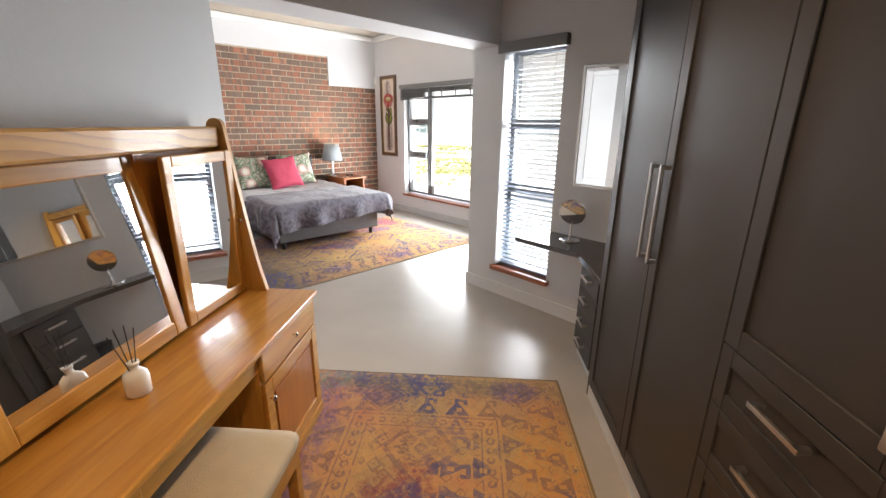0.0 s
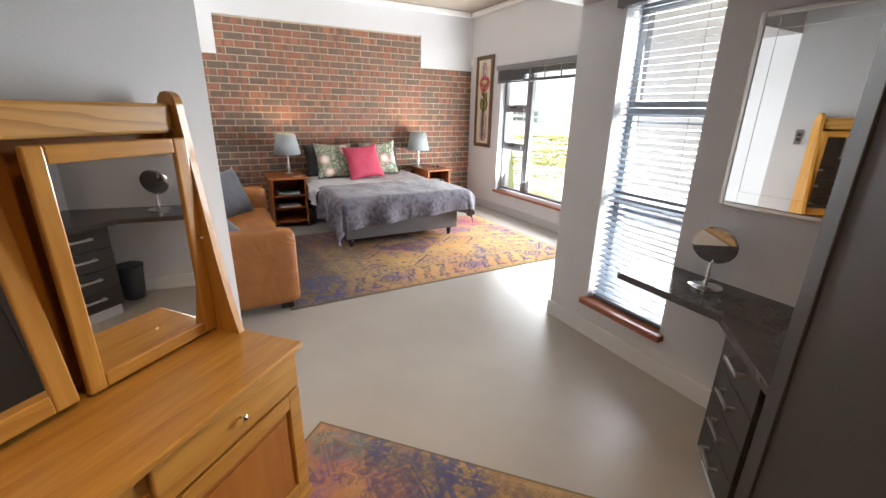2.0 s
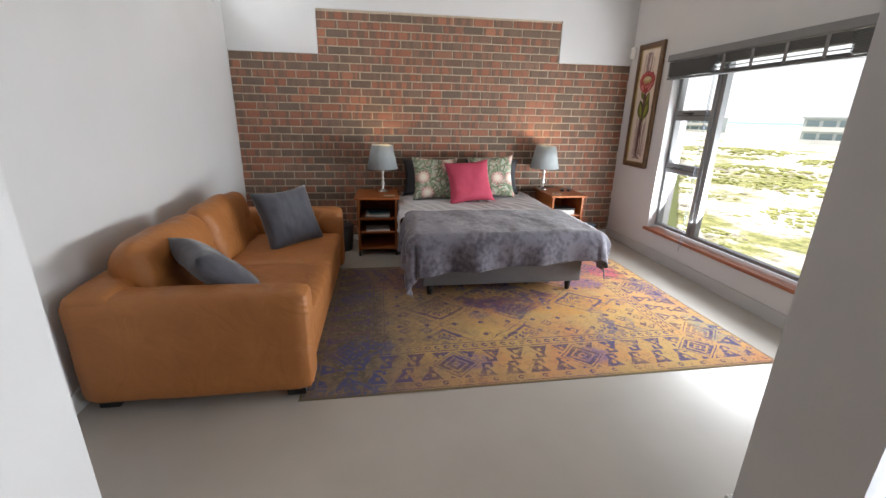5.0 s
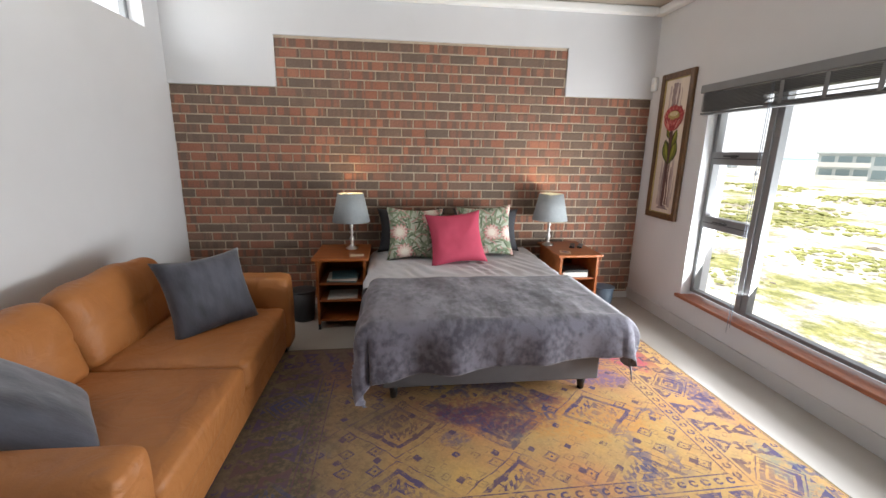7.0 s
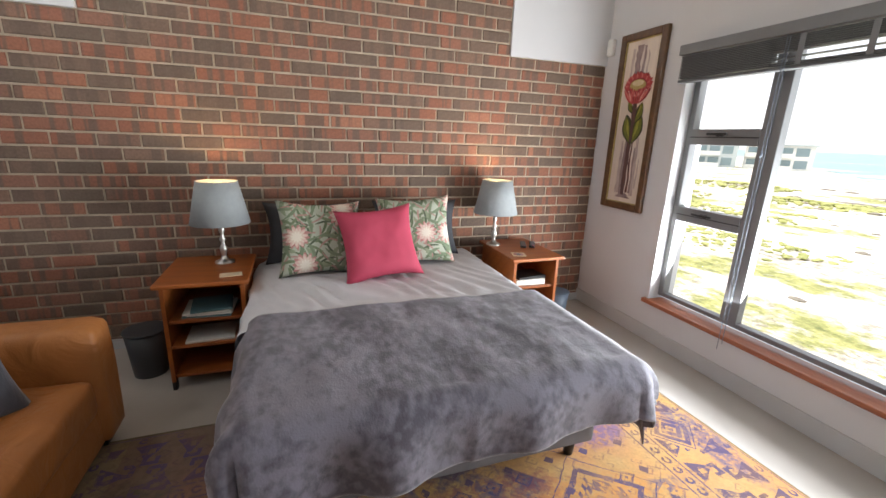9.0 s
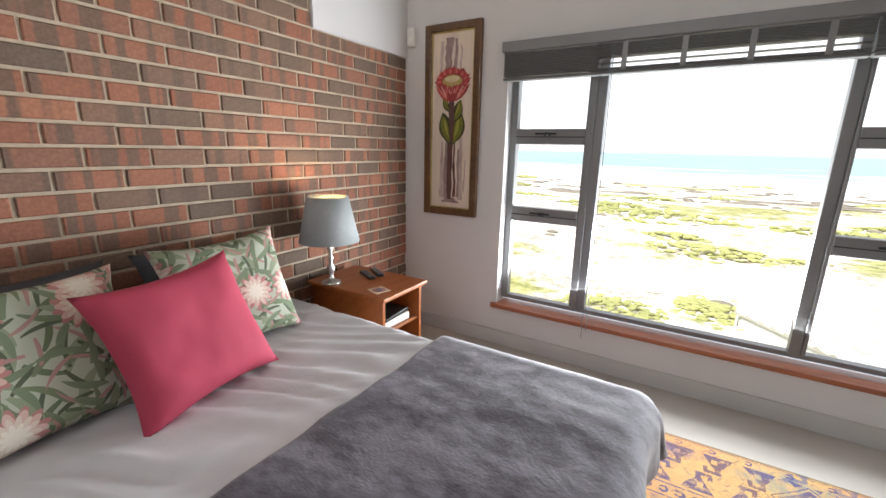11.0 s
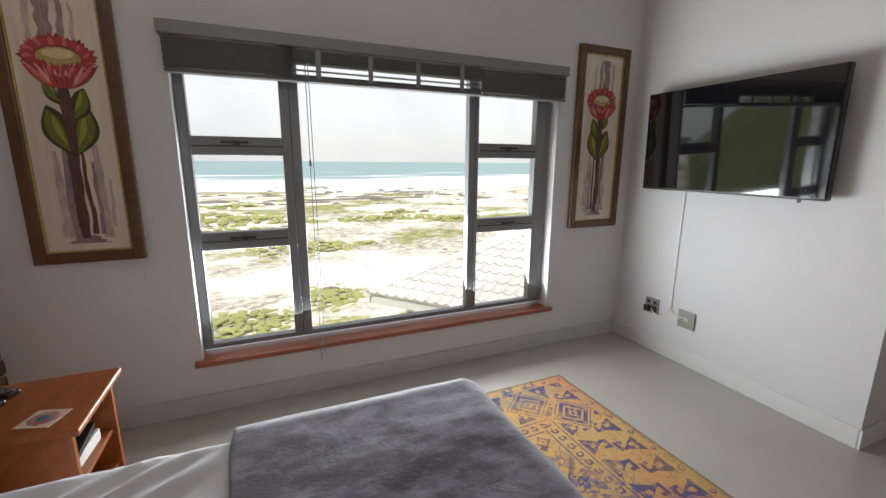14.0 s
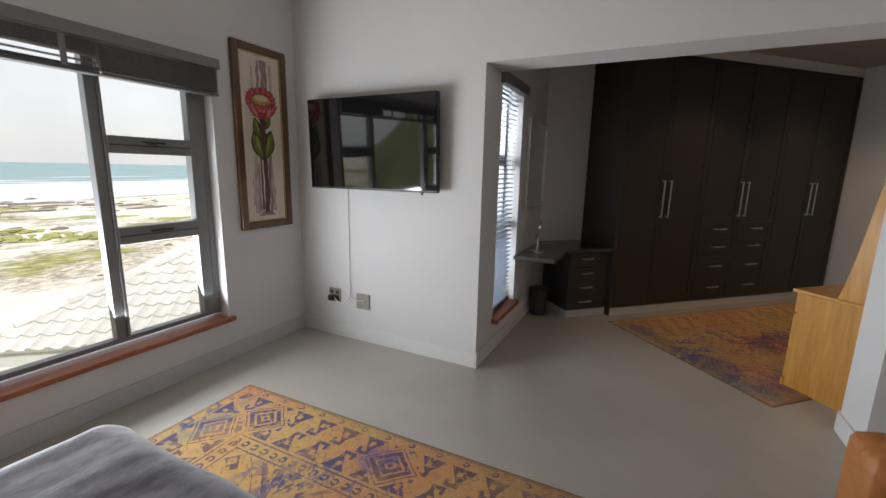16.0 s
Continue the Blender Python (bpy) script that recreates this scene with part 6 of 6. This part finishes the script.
    # small curls along the outer edge and in the guard stripe
    def curls(dc, p, r):
        u = op("MULTIPLY", cell(along, p), p)
        v = op("SUBTRACT", d, dc)
        rad = op("SQRT", op("ADD", op("MULTIPLY", u, u), op("MULTIPLY", v, v)))
        ring = both(band(rad, r * 0.45, r), op("SUBTRACT", 1.0, both(op("GREATER_THAN", u, 0.0), band(v, -r * 0.35, r * 0.2))))
        return ring
    guard = either(curls(0.055, 0.155, 0.018), curls(0.445, 0.066, 0.022))
    lines = either(either(band(d, 0.398, 0.406), band(d, 0.482, 0.490)), band(d, 0.020, 0.026))
    # field: stepped diamonds
    def diamonds(px, py, sx, sy, ring, limit):
        u, v = op("ABSOLUTE", cell(X, px, sx)), op("ABSOLUTE", cell(Y, py, sy))
        s = op("ADD", u, v)
        s = op("ADD", op("DIVIDE", op("FLOOR", op("MULTIPLY", s, 16.0)), 16.0), op("MULTIPLY", op("PINGPONG", u, 0.03), 0.9))
        return both(less(s, limit), op("GREATER_THAN", op("ABSOLUTE", op("SUBTRACT", op("FRACT", op("MULTIPLY", s, ring)), 0.5)), 0.30))
    med = diamonds(0.62, 0.54, 0.5, 0.5, 6.0, 0.46)
    small = diamonds(0.155, 0.135, 0.25, 0.0, 4.0, 0.36)
    sparse = ramp(nz(2.2, 2, 11.0), 0.46, 0.52)
    outline = less(op("ABSOLUTE", op("SUBTRACT", op("ADD", op("ABSOLUTE", cell(X, 0.62, 0.5)), op("ABSOLUTE", cell(Y, 0.54, 0.5))), 0.485)), 0.007)
    u, v = op("MULTIPLY", cell(X, 0.207), 0.207), op("MULTIPLY", cell(Y, 0.18), 0.18)
    rad = op("SQRT", op("ADD", op("MULTIPLY", u, u), op("MULTIPLY", v, v)))
    star = less(op("ADD", rad, op("MULTIPLY", op("MULTIPLY", op("ABSOLUTE", u), op("ABSOLUTE", v)), 40.0)), 0.026)
    fade = ramp(nz(2.0, 3, 50.0), 0.38, 0.58)
    field = both(op("GREATER_THAN", d, 0.50), either(both(either(med, outline), fade), either(both(small, sparse), star)))
    motif = either(either(border, guard), either(lines, field))
    # wear: the print breaks up
    wear = both(ramp(nz(26, 5, 3.0, 0.75), 0.36, 0.48), ramp(nz(3.2, 3, 6.0), 0.22, 0.46))
    motif = both(motif, op("MULTIPLY", wear, faded))
    # ground
    big = ramp(nz(1.25, 3, 1.0), 0.40, 0.62)
    mid = ramp(nz(4.5, 5, 2.0), 0.35, 0.66)
    ground = mixc(big, (0.62, 0.37, 0.12), (0.58, 0.26, 0.11))
    ground = mixc(op("MULTIPLY", mid, 0.45), ground, (0.46, 0.36, 0.17))
    red = both(ramp(op("ADD", op("MULTIPLY", Y, 0.9), nz(2.0, 3, 8.0)), 0.75, 1.15), less(ax, hx * 0.9))
    ground = mixc(op("MULTIPLY", red, 0.65 * faded), ground, (0.33, 0.055, 0.075))
    cool = ramp(op("ADD", op("MULTIPLY", X, cool_side / hx), op("MULTIPLY", nz(2.6, 4, 9.0), 0.9)), 0.58, 1.20)
    ground = mixc(op("MULTIPLY", cool, 0.8 * grey), ground, (0.135, 0.125, 0.105))
    speck = ramp(nz(75, 3, 4.0), 0.35, 0.7)
    ground = mixc(op("MULTIPLY", speck, 0.22), ground, (0.20, 0.12, 0.06))
    grime = ramp(nz(22, 6, 12.0, 0.75), 0.46, 0.62)
    ground = mixc(op("MULTIPLY", grime, op("ADD", op("MULTIPLY", cool, 0.40), 0.14)), ground, (0.13, 0.09, 0.06))
    ink = mixc(ramp(nz(2.4, 3, 5.0), 0.42, 0.60), (0.095, 0.070, 0.155), (0.15, 0.085, 0.090))
    # blue washes filling some medallions
    wash = both(ramp(nz(1.6, 2, 14.0), 0.56, 0.64), either(med, hooks))
    # indigo heart of the field
    ex, ey = op("DIVIDE", X, hx * 0.30), op("DIVIDE", op("SUBTRACT", Y, hy * 0.15), hy * 0.40)
    heart = both(less(op("ADD", op("ABSOLUTE", ex), op("ABSOLUTE", ey)), 1.0), ramp(nz(7, 5, 21.0, 0.7), 0.42, 0.56))
    ground = mixc(op("MULTIPLY", heart, 0.75), ground, (0.045, 0.06, 0.15))
    # broken small figures all over
    figs = both(diamonds(0.083, 0.071, 0.1, 0.4, 3.0, 0.40), both(ramp(nz(9, 4, 33.0, 0.7), 0.48, 0.56), op("GREATER_THAN", d, 0.03)))
    ground = mixc(op("MULTIPLY", figs, 0.4), ground, (0.09, 0.05, 0.085))
    # patches of stronger dye, broken by wear
    for k, (cx, cy, rx, ry, colour, amount) in enumerate(dyes):
        ex, ey = op("DIVIDE", op("SUBTRACT", X0_, cx), rx), op("DIVIDE", op("SUBTRACT", Y0_, cy), ry)
        far = op("SQRT", op("ADD", op("MULTIPLY", ex, ex), op("MULTIPLY", ey, ey)))
        far = op("ADD", far, op("MULTIPLY", op("SUBTRACT", nz(5.5, 5, 60.0 + 7 * k, 0.7), 0.5), 1.6))
        ground = mixc(op("MULTIPLY", op("MULTIPLY", ramp(far, 1.1, 0.75), ramp(nz(34, 4, 80.0 + k, 0.7), 0.36, 0.56)), amount), ground, colour)
    col = mixc(motif, ground, ink)
    col = mixc(op("MULTIPLY", both(wash, wear), 0.7), col, (0.05, 0.075, 0.20))
    edge = less(d, 0.014)
    col = mixc(op("MULTIPLY", edge, 0.7), col, (0.10, 0.09, 0.05))
    l.new(col, b.inputs["Base Color"])
    bp, fib = n.new("ShaderNodeBump"), n.new("ShaderNodeTexNoise")
    fib.inputs["Scale"].default_value = 380
    bp.inputs["Strength"].default_value, bp.inputs["Distance"].default_value = 0.35, 0.004
    l.new(tc.outputs["Object"], fib.inputs[0])
    l.new(fib.outputs[0], bp.inputs["Height"])
    l.new(bp.outputs[0], b.inputs["Normal"])
    return m


def rug(name, hx, hy, mat, label, m):
    bm = bmesh.new()
    nx, ny = int(hx * 40), int(hy * 40)
    rows = []
    for i in range(nx + 1):
        row = []
        for j in range(ny + 1):
            x, y = -hx + 2 * hx * i / nx, -hy + 2 * hy * j / ny
            e = 0.004 * noise.noise(Vector((x * 3, y * 3, hx)))
            rim = i in (0, nx) or j in (0, ny)
            row.append(bm.verts.new((x + (e if j in (0, ny) else 0) * 0, y + e * (j in (0, ny)), 0.003 if rim else 0.009 + 0.0015 * noise.noise(Vector((x * 2, y * 2, 5))))))
        rows.append(row)
    for i in range(nx):
        for j in range(ny):
            bm.faces.new((rows[i][j], rows[i + 1][j], rows[i + 1][j + 1], rows[i][j + 1]))
    ob = thing(name, label, "rug", m)
    part("woven_face", bm, mat, ob, smooth=True)
    part("backing", boxes((-hx, hx, -hy, hy, 0.0005, 0.0028)), material("rug_backing", (0.10, 0.085, 0.06), 0.95, vary=0.1, scale=40), ob, "dark woven backing edge")
    return ob


INDIGO, VIOLET, MAROON, ROSE, SEA, OCHRE = (0.045, 0.06, 0.20), (0.17, 0.11, 0.25), (0.24, 0.05, 0.075), (0.50, 0.08, 0.13), (0.14, 0.22, 0.22), (0.62, 0.27, 0.06)
BIG_DYES = ((-0.22, 0.06, 0.16, 0.10, INDIGO, 0.6), (-0.30, -0.14, 0.09, 0.07, INDIGO, 0.5), (0.05, 0.10, 0.55, 0.22, MAROON, 0.5), (1.20, 0.64, 0.14, 0.20, ROSE, 0.95), (1.40, 0.15, 0.10, 0.34, INDIGO, 0.7), (0.84, 0.40, 0.20, 0.14, VIOLET, 0.8),
            (0.55, -0.05, 0.45, 0.20, OCHRE, 0.6), (-1.25, -0.2, 0.22, 0.95, (0.085, 0.075, 0.055), 0.85), (0.35, -0.80, 0.13, 0.10, VIOLET, 0.8), (1.38, -0.60, 0.10, 0.30, SEA, 0.6), (-0.50, -0.78, 0.16, 0.10, VIOLET, 0.6))
SMALL_DYES = ((1.08, 0.25, 0.16, 0.26, INDIGO, 0.65), (1.14, 0.62, 0.10, 0.16, SEA, 0.8), (1.10, -0.50, 0.10, 0.16, VIOLET, 0.8), (1.13, 0.0, 0.09, 0.75, (0.12, 0.12, 0.10), 0.6), (0.62, 0.58, 0.55, 0.13, VIOLET, 0.6), (0.2, 0.66, 0.5, 0.16, MAROON, 0.6),
              (0.24, 0.05, 0.30, 0.20, MAROON, 0.75), (0.30, 0.02, 0.12, 0.10, INDIGO, 0.7), (0.45, -0.62, 0.60, 0.16, OCHRE, 0.6), (-0.6, 0.0, 0.3, 0.3, INDIGO, 0.5))
rug("rug", 1.53, 1.035, rug_material("worn_rug", 1.53, 1.035, -1.0, 0.0, 0.97, BIG_DYES), "large worn oriental rug in gold, rust and indigo", pose(2.64, 4.825, 0, 0, 0, 0.8))
rug("rug", 1.25, 0.79, rug_material("worn_rug_small", 1.25, 0.79, 0.35, 17.0, 0.5, SMALL_DYES, 0.8), "faded oriental rug in ochre and violet by the wardrobe", DRESS @ pose(-1.12, -1.065, 0))

# ---------------------------------------------------------------- bricks of the face wall
def brick_material(name, per_object):
    m = bpy.data.materials.new(name)
    m.use_nodes = True
    n, l = m.node_tree.nodes, m.node_tree.links
    b = n["Principled BSDF"]
    b.inputs["Roughness"].default_value = 0.85
    tc = n.new("ShaderNodeTexCoord")
    if per_object:
        src = n.new("ShaderNodeObjectInfo").outputs["Random"]
    else:
        src = n.new("ShaderNodeNewGeometry").outputs["Random Per Island"]
    shift, mp, add = n.new("ShaderNodeMath"), n.new("ShaderNodeMapping"), n.new("ShaderNodeVectorMath")
    shift.operation, shift.inputs[1].default_value = "MULTIPLY", 97.0
    l.new(src, shift.inputs[0])
    add.operation = "ADD"
    l.new(tc.outputs["Object"], add.inputs[0])
    l.new(shift.outputs[0], add.inputs[1])
    mp.inputs["Scale"].default_value = (1.0, 0.0, 0.04)
    l.new(add.outputs[0], mp.inputs[0])
    tone, ramp = n.new("ShaderNodeMath"), n.new("ShaderNodeValToRGB")
    tone.operation, tone.inputs[1].default_value = "MULTIPLY", 13.37
    fr = n.new("ShaderNodeMath")
    fr.operation = "FRACT"
    l.new(src, tone.inputs[0])
    l.new(tone.outputs[0], fr.inputs[0])
    cr = ramp.color_ramp
    cr.elements[0].position, cr.elements[0].color = 0.0, (0.28, 0.115, 0.070, 1)
    cr.elements[1].position, cr.elements[1].color = 1.0, (0.35, 0.150, 0.090, 1)
    for p, c in ((0.22, (0.24, 0.115, 0.078, 1)), (0.36, (0.175, 0.114, 0.082, 1)), (0.50, (0.135, 0.097, 0.073, 1)), (0.58, (0.205, 0.125, 0.088, 1)), (0.68, (0.29, 0.12, 0.072, 1)), (0.84, (0.26, 0.105, 0.066, 1))):
        e = cr.elements.new(p)
        e.color = c
    l.new(fr.outputs[0], ramp.inputs[0])
    band, brm, mx = n.new("ShaderNodeTexNoise"), n.new("ShaderNodeValToRGB"), n.new("ShaderNodeMix")
    band.inputs["Scale"].default_value, band.inputs["Detail"].default_value = 14, 2
    l.new(mp.outputs[0], band.inputs[0])
    brm.color_ramp.elements[0].position, brm.color_ramp.elements[1].position = 0.505, 0.55
    l.new(band.outputs[0], brm.inputs[0])
    amt = n.new("ShaderNodeMath")
    amt.operation, amt.inputs[1].default_value = "MULTIPLY", 0.82
    l.new(brm.outputs[0], amt.inputs[0])
    mx.data_type = "RGBA"
    mx.inputs[7].default_value = (0.132, 0.090, 0.068, 1)
    l.new(amt.outputs[0], mx.inputs[0])
    l.new(ramp.outputs[0], mx.inputs[6])
    fine, fx = n.new("ShaderNodeTexNoise"), n.new("ShaderNodeMix")
    fine.inputs["Scale"].default_value, fine.inputs["Detail"].default_value = 70, 5
    l.new(tc.outputs["Object"], fine.inputs[0])
    fx.data_type, fx.blend_type = "RGBA", "OVERLAY"
    fx.inputs[0].default_value = 0.45
    l.new(mx.outputs[2], fx.inputs[6])
    l.new(fine.outputs[0], fx.inputs[7])
    l.new(fx.outputs[2], b.inputs["Base Color"])
    bp = n.new("ShaderNodeBump")
    bp.inputs["Strength"].default_value, bp.inputs["Distance"].default_value = 0.5, 0.003
    l.new(fine.outputs[0], bp.inputs["Height"])
    l.new(bp.outputs[0], b.inputs["Normal"])
    return m


BRICK_ONE, BRICK_REST = brick_material("flashed_brick", True), brick_material("flashed_brick_field", False)
BL, BH, PITCH = 0.2195, 0.0715, 0.2325


def brick_shape(bm, x0, x1, z0, z1, seed):
    """A brick face standing 10 mm proud of the mortar, with worn rounded edges."""
    y_back, y_front, c = NORTH + 0.012, NORTH, 0.0045
    j = lambda k: 0.0022 * noise.noise(Vector((seed * 3.7, k * 1.9, 2)))
    outer = [(x0 + j(1), z0 + j(2)), (x1 + j(3), z0 + j(4)), (x1 + j(5), z1 + j(6)), (x0 + j(7), z1 + j(8))]
    cx, cz = (x0 + x1) / 2, (z0 + z1) / 2
    mid = outer
    inner = [(x + (c if x < cx else -c), z + (c if z < cz else -c)) for x, z in outer]
    r0 = [bm.verts.new((x, y_back, z)) for x, z in outer]
    r1 = [bm.verts.new((x, y_front + 0.004, z)) for x, z in mid]
    r2 = [bm.verts.new((x, y_front + j(9 + i), z)) for i, (x, z) in enumerate(inner)]
    for a, b in ((r0, r1), (r1, r2)):
        for i in range(4):
            k = (i + 1) % 4
            bm.faces.new((a[i], a[k], b[k], b[i]))
    bm.faces.new(r2)


wall = bpy.data.objects["wall_north"]
shared = []
for s in range(6):
    bm = bmesh.new()
    brick_shape(bm, -BL / 2, BL / 2, -BH / 2, BH / 2, s + 0.37)
    for v in bm.verts:
        v.co.y -= NORTH
    shared.append(mesh_of(bm, "brick", BRICK_ONE))
rest = bmesh.new()
single = 0
rb = random.Random(11)
for row in range(31):
    z0 = row * COURSE + 0.006
    a, b = (0.0, EAST) if row < 25 else (STEP_L, STEP_R)
    z1 = min(z0 + BH, HIGH - 0.002)
    if z1 - z0 < 0.03:
        continue
    x = -PITCH * (0.5 if row % 2 else 0.0) + 0.02 * rb.random() - 0.01
    while x < b:
        x0, x1 = max(x, a + 0.002), min(x + BL, b - 0.002)
        if x1 - x0 > 0.02:
            whole = x1 - x0 > BL - 0.001 and z1 - z0 > BH - 0.001
            if whole and single < 300 and 1.25 < x0 < 4.1 and row >= 8:
                o = new("brick", shared[rb.randrange(6)])
                o.parent = wall
                o.location = ((x0 + x1) / 2, NORTH + 0.0015 * rb.random(), (z0 + z1) / 2)
                single += 1
            else:
                brick_shape(rest, x0, x1, z0, z1, x0 * 7.3 + row * 1.7)
        x += PITCH
field = part("brick_field", rest, BRICK_REST, wall, "flashed red and charcoal face bricks")
tagged(field, kind="stuff")
